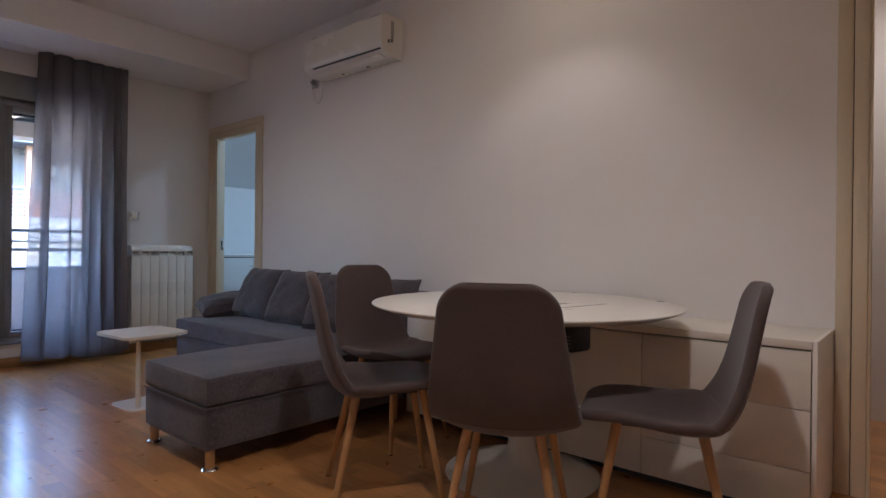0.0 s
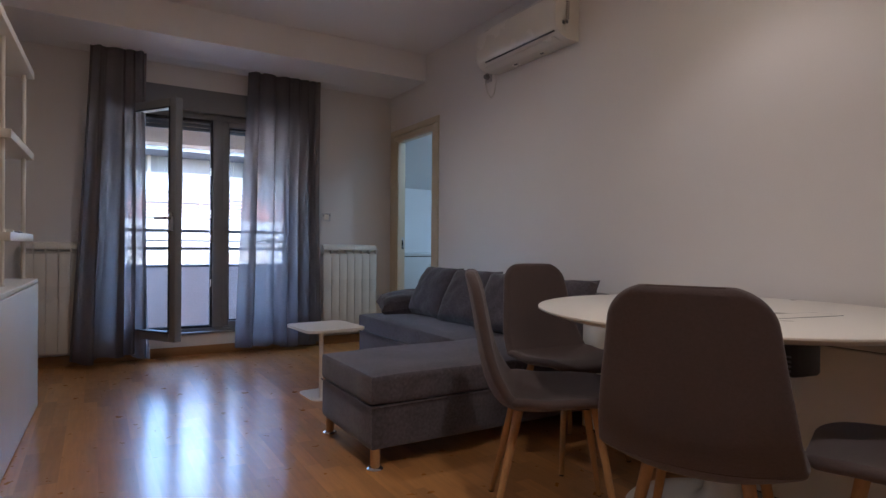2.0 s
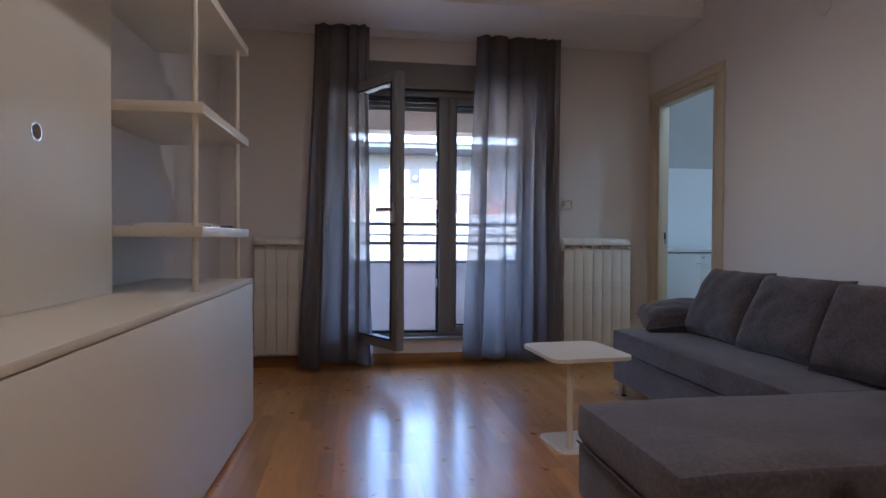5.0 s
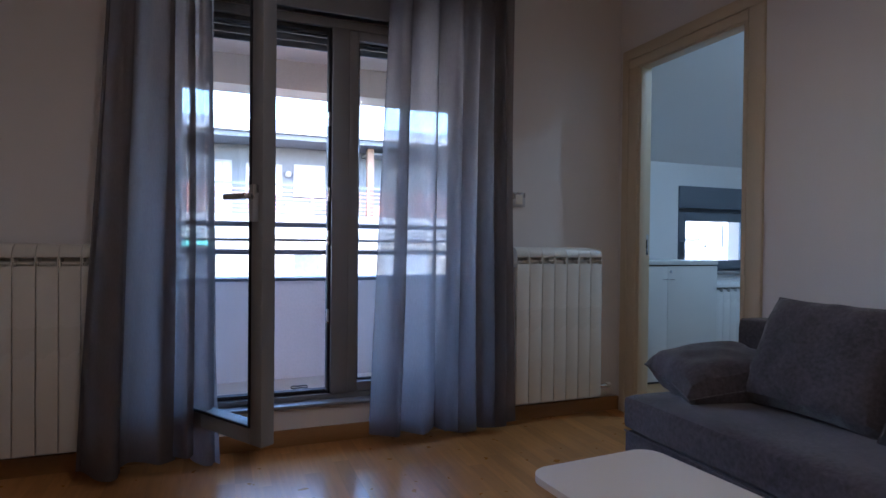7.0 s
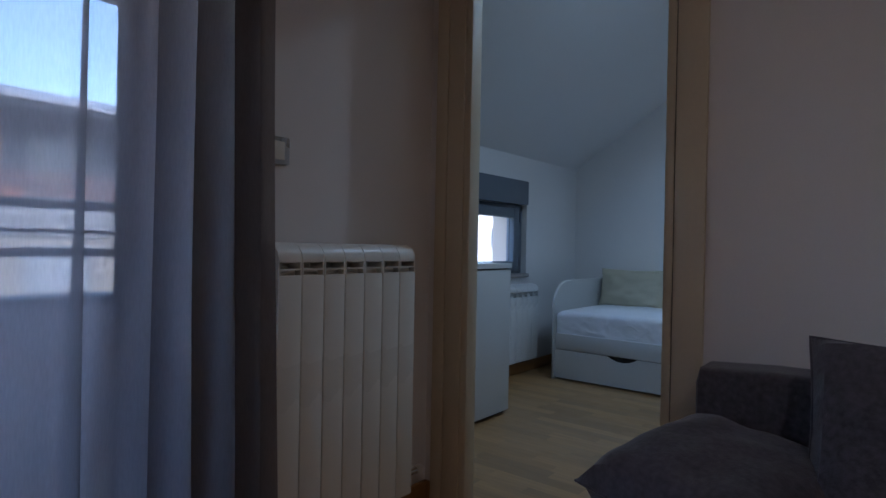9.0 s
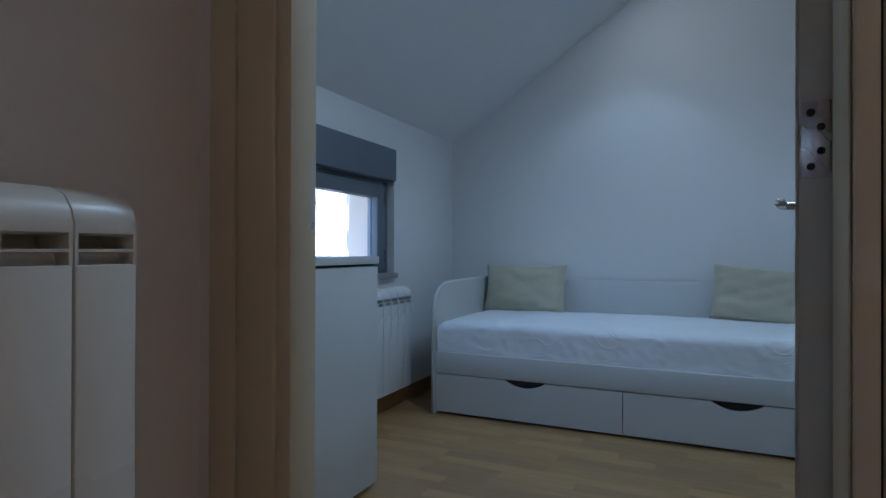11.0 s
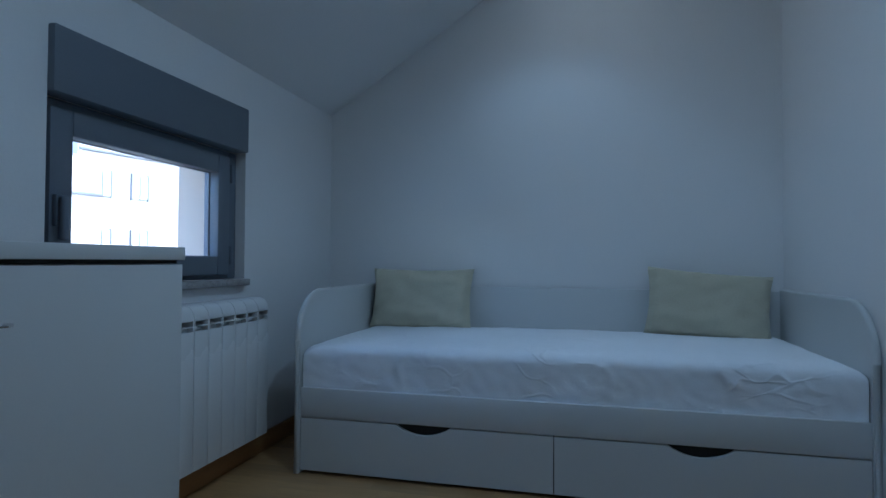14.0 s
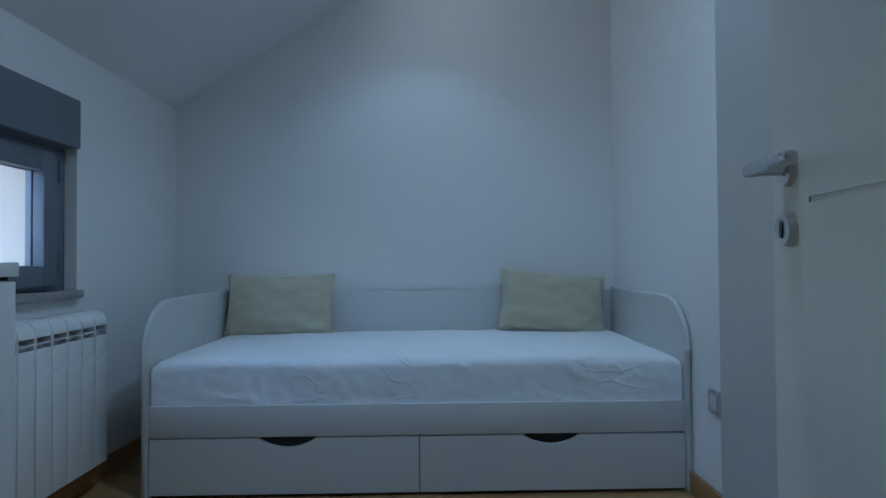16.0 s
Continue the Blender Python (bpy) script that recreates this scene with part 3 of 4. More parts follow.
sp.matrix_basis = pose(.0495, -.005, .0495)
pane_part(fxp, .05, .5685, -.027, .05, 1.808)

leaf = tagged(part("casement", sash_frame(bmesh.new(), .74, 1.885, .062, .075), PVC, win), "grey plastic balcony door leaf, swung open into the room")
leaf.matrix_basis = pose(.585, -.006, .212, 0, 0, -57)
pane_part(leaf, .075, .665, -.03, .075, 1.81)
bm = bmesh.new()
sash_frame(bm, .61, 1.755, .006, .01)
q = part("glazing_bead", bm, SEAL, leaf)
q.matrix_basis = pose(.065, -.0625, .065)
bm = box(.69, .72, -.088, -.0625, .86, 1.0, .004)
bx(bm, .699, .711, -.108, -.088, .945, .965, .003)
part("handle_plate", bm, STEEL, leaf)
bm = box(.575, .714, -.124, -.106, .943, .966, .007, 3)
part("handle", bm, STEEL, leaf, "grey lever handle, turned level")

part("sill", box(.50, 2.10, -.075, -.0, .182, .2, .004), PVC, win, "pale grey plastic sill")
part("shutter_box", box(.56, 2.06, -.062, -.0005, 2.131, 2.330, .005), PVC, win, "grey roller shutter box")
for k in range(4):
    part("shutter_slat", box(.59, 2.02, .085, .097, 1.985 + k * .036, 2.019 + k * .036, .004), PVCB, win)

bw = tagged(new("window_2"), "low blue-grey plastic bedroom window with a roller shutter box", "window", kind="structure")
bw.matrix_basis = pose(4.371, BN + .045, .778)
bm = bmesh.new()
bx(bm, 0, .03, 0, .07, 0, .535, .004)
bx(bm, .885, .94, 0, .07, 0, .535, .004)
bx(bm, .03, .885, 0, .07, 0, .022, .004)
bx(bm, .03, .885, 0, .07, .505, .535, .004)
part("window_frame", bm, PVCB, bw)
bm = bmesh.new()
sash_frame(bm, .83, .49, .07, .075)
sa = part("casement", bm, PVCB, bw)
sa.matrix_basis = pose(.03, .045, .018)
bm = bmesh.new()
sash_frame(bm, .70, .36, .012, .012)
sb = part("glazing_seal", bm, SEAL, sa)
sb.matrix_basis = pose(.065, -.02, .065)
pane_part(sa, .075, .755, -.035, .075, .415)
for z in (.06, .40):
    part("hinge", rod(bmesh.new(), (.868, -.028, z), (.868, -.028, z + .075), .007, seg=12), PVCB, bw)
bm = box(.038, .062, -.042, -.0252, .17, .26, .004)
part("handle_plate", bm, PVCB, bw)
part("handle", box(.04, .061, -.068, -.0425, .13, .255, .008, 3), PVCB, bw, "blue-grey window handle")
part("sill", box(-.04, .940, -.075, -.0005, -.028, -.0, .004), GRANITE, bw, "speckled granite window sill")
part("shutter_box", box(-.0, .928, -.068, -.0005, .5355, .722, .006), PVCB, bw, "blue-grey roller shutter box")

# ---- balcony ----
bm = box(-2.2, E, N + .2, 7.0, -.1, .085)
structure("balcony_floor", bm, TILE, "tiled balcony floor", "floor")
bm = box(-2.2, E, 6.70, 6.86, .085, .735)
structure("wall_parapet", bm, STUCCO, "pale rendered balcony parapet", "wall")
bm = box(-2.2, E - .001, 6.68, 6.88, .735, .757, .004)
structure("trim_parapet", bm, RAILM, "grey metal coping on the parapet", "trim")
bm = box(-2.2, E, N + .2, 6.7, 2.19, 2.4)
structure("ceiling_balcony", bm, TAN, "beige rendered balcony ceiling", "ceiling")
bm = box(-2.2, E - .001, 6.68, 6.92, 2.0, 2.4)
structure("trim_balcony_beam", bm, BEIGE, "beige rendered beam over the balcony", "trim")
structure("wall_balcony_side", box(-2.35, -2.2, N, 7.0, 0, 2.4), STUCCO, "rendered side wall of the balcony", "wall")
structure("wall_facade", box(WX - .15 - 1.7, WX - .15, N, N + .2, 0, 2.4), STUCCO, "rendered house wall beside the balcony door", "wall")
rail = thing("balcony_railing", "dark grey steel railing with three bars above the parapet", "railing", pose(0, 6.78, 0))
for z, h in ((.925, .017), (1.007, .008), (1.110, .017)):
    part("bar", box(-2.19, E - .01, -.012, .012, z - h, z + h, .003), RAILM, rail)
for x in (-2.0, -.6, 2.98):
    part("post", box(x - .015, x + .015, -.0125, .0125, .758, 1.131, .002), RAILM, rail)
structure("trim_reveal", box(5.205, 5.3105, BN + .115, BN + .249, .766, 1.315), BEIGE, "beige rendered outer window reveal", "trim")
wire = tube(bmesh.new(), [(1.25 + .05 * math.cos(a), 6.42 + .035 * math.sin(a), .092 + .003 * math.sin(3 * a)) for a in [k * .35 for k in range(40)]], .004)
new_wire = tagged(new("wire_coil", finish("wire_coil", wire, RAILM)), "coil of grey wire lying on the balcony floor", "wire")


# ---- radiators ----
def radiator(name, n, h, pitch, mat, label, m):
    root = thing(name, label, "radiator", m)
    hw = pitch / 2
    first = None
    made = []
    for k in range(n):
        if first is None:
            bm = bmesh.new()
            bx(bm, -hw + .0015, hw - .0015, -.082, -.072, 0, h - .092, .003)
            bx(bm, -hw + .022, hw - .022, -.072, -.0205, .02, h - .096, .003)
            cap = [(-.080, h - .055), (-.081, h - .048), (-.076, h - .028), (-.062, h - .010), (-.040, h - .001), (-.012, h), (-.004, h - .006), (-.004, h - .02), (-.03, h - .03), (-.066, h - .058)]
            extrude_profile(bm, cap, "x", -hw + .0012, hw - .0012)
            extrude_profile(bm, [(-.020, h - .094), (-.020, h - .032), (-.008, h - .032), (-.008, h - .094)], "x", -hw + .0012, hw - .0012)
            bx(bm, -hw + .0055, hw - .0055, -.0805, -.068, h - .077, h - .0735)
            bx(bm, -hw + .0013, -hw + .0055, -.0805, -.02, h - .094, h - .040)
            bx(bm, hw - .0055, hw - .0013, -.0805, -.02, h - .094, h - .040)
            ob = part("section", bm, mat, root)
            first = ob
        else:
            ob = new("section", first.data)
            ob.parent = root
        ob.matrix_basis = pose((k + .5) * pitch, 0, 0)
    for z in (.05, h - .09):
        part("manifold", rod(bmesh.new(), (.005, -.04, z), (n * pitch + .003, -.04, z), .016), mat, root)
    for x in (.12, n * pitch - .12):
        part("wall_bracket", box(x - .012, x + .012, -.03, .026, h - .16, h - .13, .002), STEEL, root)
    return root


def valve(m, label):
    v = thing("radiator_valve", label, "valve", m)
    part("body", rod(bmesh.new(), (-.03, 0, 0), (.032, 0, 0), .012), CHROME, v)
    part("knob", lathe(bmesh.new(), [(0, .03), (.013, .03), (.0155, .026), (.0155, .004), (.012, 0), (0, 0)], 20), ENAMEL, v).matrix_basis = pose(.062, 0, 0, 0, -90, 0)
    part("pipe", tube(bmesh.new(), [(0, 0, 0), (.0, .02, 0), (0, .06, 0)], .009), CHROME, v)
    return v


radiator("radiator", 7, .862, .080, ENAMEL, "tall white aluminium radiator with seven sections on the wall", pose(2.294, N - .026, .118))
radiator("radiator", 6, .862, .080, ENAMEL, "tall white aluminium radiator partly behind the curtain", pose(-.07, N - .026, .116))
radiator("radiator", 9, .575, .080, ENAMELB, "white aluminium radiator under the bedroom window", pose(4.61, BN - .026, .125))
valve(pose(2.888, N - .066, .168), "white and chrome radiator valve")
valve(pose(-.095, N - .066, .162, 0, 0, 180), "chrome radiator valve beside the media unit")


# ---- curtains ----
def curtain(x0, x1, bx0, bx1, folds, label, seed, top=2.510, bottom=.055, off=0.0, dbl=.2):
    root = thing("curtain", label, "curtain", pose(0, N - .155 + off, 0))
    rng = random.Random(seed)
    ph = [rng.uniform(0, 6.28) for _ in range(4)]

    def fn(u, v):
        z = top + (bottom - top) * v
        a, b = x0 + (bx0 - x0) * v ** 1.2, x1 + (bx1 - x1) * v ** 1.2
        # uneven pleats
        s = u + .085 * math.sin(5 * u + ph[0]) + .022 * math.sin(13 * u + ph[1])
        amp = (.026 + .022 * v) * (1 + .4 * math.sin(5 * u + ph[2]))
        w = 2 * math.pi * folds * s + ph[3] + .5 * math.sin(2.2 * v + 4 * u)
        y = amp * (math.sin(w) + .35 * math.sin(2 * w + ph[0]))
        y += .007 * math.sin(2 * math.pi * folds * 3.1 * s + 3 * v + ph[1]) + .006 * math.sin(5 * v + 7 * u)
        x = a + (b - a) * (u + dbl / folds * math.cos(w + .6) * (.75 + .5 * v) + .062 / folds * math.cos(3.1 * w + 1.7 * math.sin(3 * v + 9 * u) + ph[1]))
        z2 = z + v ** 6 * (.022 * math.sin(7 * u + ph[1]) + .012 * math.sin(19 * u))
        return (x, y, z2)

    part("fabric", sheet(bmesh.new(), fn, folds * 36, 36), VOILE, root)
    bmh = bmesh.new()

    def hem(u, v):
        p = Vector(fn(u, .978 + .022 * v))
        return (p.x, p.y - .0025, p.z)
    part("hem", sheet(bmh, hem, folds * 36, 2), VOILE, root)

    def tape(u, v):
        p = Vector(fn(u, .03 * v))
        return (p.x, p.y - .0025, p.z)
    part("heading_tape", sheet(bmesh.new(), tape, folds * 36, 2), VOILE, root)
    return root


curtain(.36, .765, .245, .800, 5, "sheer grey voile curtain drawn to the side of the balcony door", 3, bottom=.06, off=-.055, dbl=.27)
curtain(1.595, 2.205, 1.52, 2.195, 7, "sheer grey voile curtain hanging in front of the fixed pane", 8, dbl=.40)
track = thing("curtain_track", "white curtain track on the ceiling above the balcony door", "curtain track", pose(0, N - .155, 0))
part("profile", box(.2, 2.5, -.03, .03, 2.5106, 2.5118), CEIL, track)

# ---- living room: fixtures on the walls ----
def switch_plate(name, label, m, mat=MELA):
    root = thing(name, label, "switch" if "switch" in name else "socket", m)
    bm = bmesh.new()
    extrude_profile(bm, rounded_rect(.04, .04, .006, 4), "y", -.009, 0)
    part("plate", bm, STEEL, root)
    part("rocker", box(-.022, .022, -.0125, -.009, -.027, .027, .002), mat, root)
    return root


switch_plate("light_switch", "grey framed light switch on the wall beside the curtain", pose(2.355, N, 1.247))
switch_plate("wall_socket", "grey framed wall socket low on the bedroom wall", pose(5.065, BS, .382, 0, 0, 180), BEDMELA)

ac = thing("air_conditioner", "white split air conditioner high on the wall", "air conditioner", pose(E, 2.92, 2.286))
L = .86
prof = [(0, .0), (-.10, .0), (-.165, .022), (-.195, .055), (-.205, .10), (-.200, .262), (-.185, .275), (0, .275)]
part("body", extrude_profile(bmesh.new(), prof, "y", 0, L), ACW, ac)
fl = [(-.1975, .072), (-.2075, .104), (-.2045, .255), (-.2005, .255), (-.2035, .104), (-.1935, .073)]
part("front_panel", extrude_profile(bmesh.new(), fl, "y", .012, L - .012), ACW, ac, "glossy white front panel")
part("outlet_slot", extrude_profile(bmesh.new(), [(-.186, .034), (-.1925, .044), (-.1955, .042), (-.189, .032)], "y", .02, L - .10), BLACK, ac, "dark air outlet slot")
part("flap", extrude_profile(bmesh.new(), [(-.112, .0), (-.163, .018), (-.164, .014), (-.113, -.004)], "y", .05, L - .06), ACW, ac)
for k in range(9):
    part("vent_slit", box(-.115 + .0, -.085, -.0015, -.0002, .125 + k * .013, .131 + k * .013), RAILM, ac)
for k in range(2):
    part("rating_label", box(-.145 + k * .03, -.125 + k * .03, -.0015, -.0002, .085 + k * .01, .108 + k * .01), RAILM, ac, "small grey rating label")
for y in (.28, .56):
    part("clip", box(-.06, -.045, y, y + .03, -.004, 0), RAILM, ac)
plug = thing("plug_socket", "grey wall socket with plug under the air conditioner", "socket", pose(E, 3.895, 2.298))
bm = bmesh.new()
extrude_profile(bm, rounded_rect(.038, .038, .006, 4), "x", -.010, 0)
part("plate", bm, STEEL, plug)
part("plug", lathe(bmesh.new(), [(0, 0), (.019, 0), (.018, .03), (.012, .038), (0, .038)], 20), PVC, plug).matrix_basis = pose(-.01, 0, 0, 0, -90, 0)
cab = thing("power_cable", "thin white cable looping below the air conditioner", "cable", pose(E, 3.895, 2.298))
part("cord", tube(bmesh.new(), [(-.03, -.0, -.01), (-.032, .004, -.06), (-.022, -.01, -.13), (-.018, -.05, -.175), (-.018, -.09, -.15), (-.02, -.115, -.07), (-.03, -.12, .02), (-.05, -.12, .04)], .004), ACW, cab)


def ceiling_spot(x, y, z, lens, label, tilt=0):
    root = thing("ceiling_spot", label, "ceiling light", pose(x, y, z, tilt, 0, 0), group="recessed ceiling spots")
    bm = extrude_profile(bmesh.new(), rounded_rect(.044, .044, .010, 5), "z", -.004, .003)
    part("ring", bm, STEEL, root)
    part("lens", extrude_profile(bmesh.new(), rounded_rect(.031, .031, .007, 5), "z", -.0062, -.0042), lens, root)
    return root


# fittings for unseen spots; all but the first are added as fill
for _x, _y, _z, _c, _w, _a, _b in SPOTS[:3] + SPOTS[5:]:
    ceiling_spot(_x, _y, CZ, SPOTW, "small square recessed ceiling spot, unseen, switched on")
ceiling_spot(SPOTS[3][0], SPOTS[3][1], KZ + (BN - SPOTS[3][1]) * .66, SPOTM, "small square recessed spot in the sloping ceiling", -33.4)
# second bedroom spot, added to brighten the room
ceiling_spot(SPOTS[4][0], SPOTS[4][1], KZ + (BN - FY) * .66, SPOTM, "small square recessed fill spot added unseen in the bedroom ceiling")

# ---- media unit and shelves ----
ASKEW = pose(.128, 4.33, 0, 0, 0, -1.45) @ pose(-.128, -4.33, 0)     # the west wall runs slightly askew
bpy.data.objects["wall_west"].matrix_basis = ASKEW
mu = thing("media_cabinet", "long low white media cabinet against the wall", "cabinet", ASKEW @ pose(WX, 2.205, 0))
DX, LY = .130 - WX, 2.125
# plinth coloured near black for the shade under the cabinet
part("plinth", box(.01, DX - .05, .02, LY - .02, 0, .012), GAPSHADE, mu)
part("body", box(0, DX - .021, 0, LY, .012, .738, .0015), MELA, mu)
part("top", box(0, DX - .001, -.002, LY + .002, .7385, .762, .002), MELA, mu)
part("front", box(DX - .020, DX, .001, LY - .001, .014, .734, .0012), MELA, mu)
tvp = thing("tv_panel", "tall white wall panel with a cable hole above the media cabinet", "panel", ASKEW @ pose(WX, 2.56, .763))
part("board", box(0, .135, 0, .965, 0, 1.165, .002), MELA, tvp)
part("cable_grommet", rod(bmesh.new(), (.1345, .475, .517), (.137, .475, .517), .028, seg=28), STEEL, tvp, "round grey cable grommet")
part("cable_hole", rod(bmesh.new(), (.137, .475, .517), (.1375, .475, .517), .022, seg=24), F_PIPE, tvp)


def shelf_board(y0, y1, z, label):
    root = thing("wall_shelf", label, "shelf", ASKEW @ pose(WX, y0, z), group="white shelves over the media cabinet")
    part("board", box(0, .10 - WX, 0, y1 - y0, 0, .042, .002), MELA, root)
    return root


shelf_board(3.53, 4.37, .976, "thick white shelf carrying papers above the media cabinet")
shelf_board(3.53, 4.37, 1.452, "thick white empty shelf above the media cabinet")
shelf_board(2.56, 4.37, 1.929, "long thick white top shelf over the panel")
for y in (3.575, 4.29):
    pl = thing("shelf_post", "slim round white post holding the shelves", "post", ASKEW @ pose(.06, y, .763), group="white shelf posts")
    for a, b in ((0, .2125), (.2555, .6885), (.7315, 1.1655)):
        part("tube", rod(rod(bmesh.new(), (0, 0, a), (0, 0, b), .0115), (0, 0, a), (0, 0, a + .006), .017), MELA, pl)
bk = thing("paper_stack", "flat pale folder with papers on the lower shelf", "paper", ASKEW @ pose(-.05, 3.78, 1.0185, 0, 0, 6))
part("folder", box(-.16, .13, -.12, .13, 0, .012, .002), PAPER, bk)
part("paper", box(-.13, .11, -.10, .11, .0125, .016, .0005), MELA, bk)
bm = bmesh.new()
sheet(bm, lambda u, v: (-.1 + .2 * u, -.07 + .14 * v, .003 + .010 * math.sin(math.pi * u)), 12, 4, .002)
mg = thing("booklet", "thin dark curled booklet on the lower shelf", "booklet", ASKEW @ pose(.0, 4.10, 1.0185, 0, 0, 90))
part("cover", bm, BLACK, mg)

# ---- sofa ----
sofa = thing("corner_sofa", "grey fabric corner sofa with a chaise", "sofa", pose(0, 0, 0))
part("chaise", soft_box(bmesh.new(), 1.418, 2.885, 2.462, 3.105, .277, .416, .028, .008, 1), SOFA, sofa)
part("chaise_base", soft_box(bmesh.new(), 1.423, 2.885, 2.467, 3.10, .085, .279, .02, 0, 2, 8), SOFA, sofa)
part("seat", soft_box(bmesh.new(), 2.262, 2.885, 3.107, 4.618, .277, .414, .028, .008, 3), SOFA, sofa)
part("seat_base", soft_box(bmesh.new(), 2.269, 2.885, 3.107, 4.613, .085, .279, .02, 0, 4, 8), SOFA, sofa)
part("backrest", soft_box(bmesh.new(), 2.862, 3.028, 2.475, 4.625, .09, .695, .03, .004, 5, 12), SOFA, sofa)
part("piping", tube(bmesh.new(), [(1.420, 3.09, .278), (1.4185, 2.492, .278), (1.425, 2.469, .278), (1.448, 2.4635, .278), (2.87, 2.4635, .278)], .0035, 6), SOFA, sofa)
part("piping", tube(bmesh.new(), [(2.264, 3.12, .278), (2.264, 4.60, .278)], .0035, 6), SOFA, sofa)
for x, y in ((1.458, 2.50), (1.458, 3.06), (2.31, 4.565), (2.78, 2.515), (2.95, 4.57), (2.95, 3.3)):
    lg = part("leg", rod(bmesh.new(), (x, y, .008), (x, y, .1), .021, .021, 24), LEGW if x < 2 else CHROME, sofa, "round sofa leg on a chrome foot")
    part("foot", lathe(bmesh.new(), [(0, 0), (.034, 0), (.036, .003), (.030, .009), (.022, .013), (0, .013)], 28, (x, y)), CHROME, lg)


def cushion(label, m, w, h, t, seed, mat=CUSH, name="cushion", group="loose sofa cushions"):
    root = thing(name, label, name, m, group)
    part("cover", pillow_mesh(w, h, t, seed), mat, root)
    n, pts = 24, []
    for a, b in (((-1, -1), (1, -1)), ((1, -1), (1, 1)), ((1, 1), (-1, 1)), ((-1, 1), (-1, -1))):
        for k in range(n):
            u, v = a[0] + (b[0] - a[0]) * k / n, a[1] + (b[1] - a[1]) * k / n
            pull = 1 - .06 * (1 - abs(u) ** 2) * abs(v) ** 3 - .06 * (1 - abs(v) ** 2) * abs(u) ** 3
            pts.append((u * w / 2 * pull, v * h / 2 * pull, 0))
    part("seam", tube(bmesh.new(), pts + pts[:1], .003, 6), mat, root)
    return root


# leaning back cushions: local x runs along the wall, local y points up the lean
for y, z, tw, sd, sz in ((4.13, .61, -19, 1, .49), (3.65, .605, -15, 2, .49), (3.19, .60, -9, 3, .45), (2.74, .59, -3, 4, .44)):
    cushion("plump grey cushion leaning on the sofa back", pose(2.715, y, z, 0, 0, -70) @ pose(0, 0, 0, 62, 0, tw), sz, .43, .185, sd)
cushion("grey cushion lying flat at the open end of the sofa", pose(2.625, 4.50, .492, -8, -7, 72), .40, .42, .185, 7)

# ---- side table ----
st = thing("side_table", "small white side table with a rounded square top on one leg", "side table", pose(1.682, 3.805, 0, 0, 0, 4))
bm = bmesh.new()
extrude_profile(bm, [(.015 + a, b) for a, b in rounded_rect(.196, .208, .055, 10)], "z", .432, .449)
part("tabletop", bm, SIDEW, st)
part("pole", rod(bmesh.new(), (-.05, -.085, .008), (-.05, -.085, .432), .0135), SIDEW, st)
bm = bmesh.new()
extrude_profile(bm, [(.025 + a, b) for a, b in rounded_rect(.14, .14, .04, 8)], "z", 0, .009)
part("base_plate", bm, SIDEW, st)

# ---- sideboard ----
sb_ = thing("sideboard", "long low white sideboard with drawers along the wall", "sideboard", pose(2.602, .426, 0))
SL = 1.99
# shade at the floor is put into the plinth's colour
part("plinth", box(.05, .443, .015, SL - .015, 0, .035), GAPSHADE, sb_)
part("body", box(.02, .446, 0, SL, .035, .628, .0015), MELA, sb_)
# dark bar for the shade under the top
part("reveal", box(.012, .446, .004, SL - .004, .6285, .6325), GAPSHADE, sb_)
part("top", box(-.004, .4465, -.002, SL + .002, .633, .664, .0015), MELA, sb_)
part("side_panel", box(-.002, .446, -.018, -.0025, 0, .664, .0015), SIDEW, sb_, "white end panel")
for z0, z1 in ((.038, .1945), (.1975, .413), (.416, .626)):
    part("drawer_front", box(0, .0195, .002, .609, z0, z1, .0012), MELA, sb_)
for y0, y1 in ((.612, 1.30), (1.303, 1.988)):
    part("door", box(0, .0195, y0, y1, .038, .626, .0012), MELA, sb_)

# ---- dining table ----
TCX, TCY, TR = 2.352, 1.468, .660
dt = thing("dining_table", "round white dining table on a trumpet base", "dining table", pose(TCX, TCY, 0))
part("tabletop", lathe(bmesh.new(), [(0, .722), (TR - .055, .722), (TR - .012, .736), (TR, .742), (TR, .747), (TR - .004, .75), (0, .75)], 96), TABLE, dt)
part("pedestal", lathe(bmesh.new(), [(0, .012), (.30, .012), (.26, .022), (.18, .032), (.10, .05), (.065, .09), (.052, .2), (.052, .55), (.07, .66), (.15, .7215), (0, .7215)], 64), TABLE, dt)
part("base_disc", lathe(bmesh.new(), [(0, 0), (.33, 0), (.335, .005), (.325, .012), (0, .012)], 72), TABLE, dt)
fl = part("cable_flap", box(-.145, .145, -.045, .045, .7502, .7512), TABLE, dt, "rectangular cable flap flush in the tabletop")
fl.matrix_basis = pose(.035, -.235, 0, 0, 0, -11)
# the flap's shaded gap, drawn as dark strips
for q in ((-.149, -.1455, -.049, .049), (.1455, .149, -.049, .049), (-.1455, .1455, -.049, -.0455), (-.1455, .1455, .0455, .049)):
    part("flap_gap", box(*q, .7502, .7509), GAPSHADE, fl)
pb = part("power_box", box(-.055, .055, -.055, .055, .611, .7215, .016, 3), BLACK, dt, "black power socket box under the tabletop")
pb.matrix_basis = pose(-.235, -.355, 0, 0, 0, -11)
for k in range(4):
    part("louvre", box(-.058, -.055, -.045, .045, .628 + k * .013, .633 + k * .013), RAILM, pb)


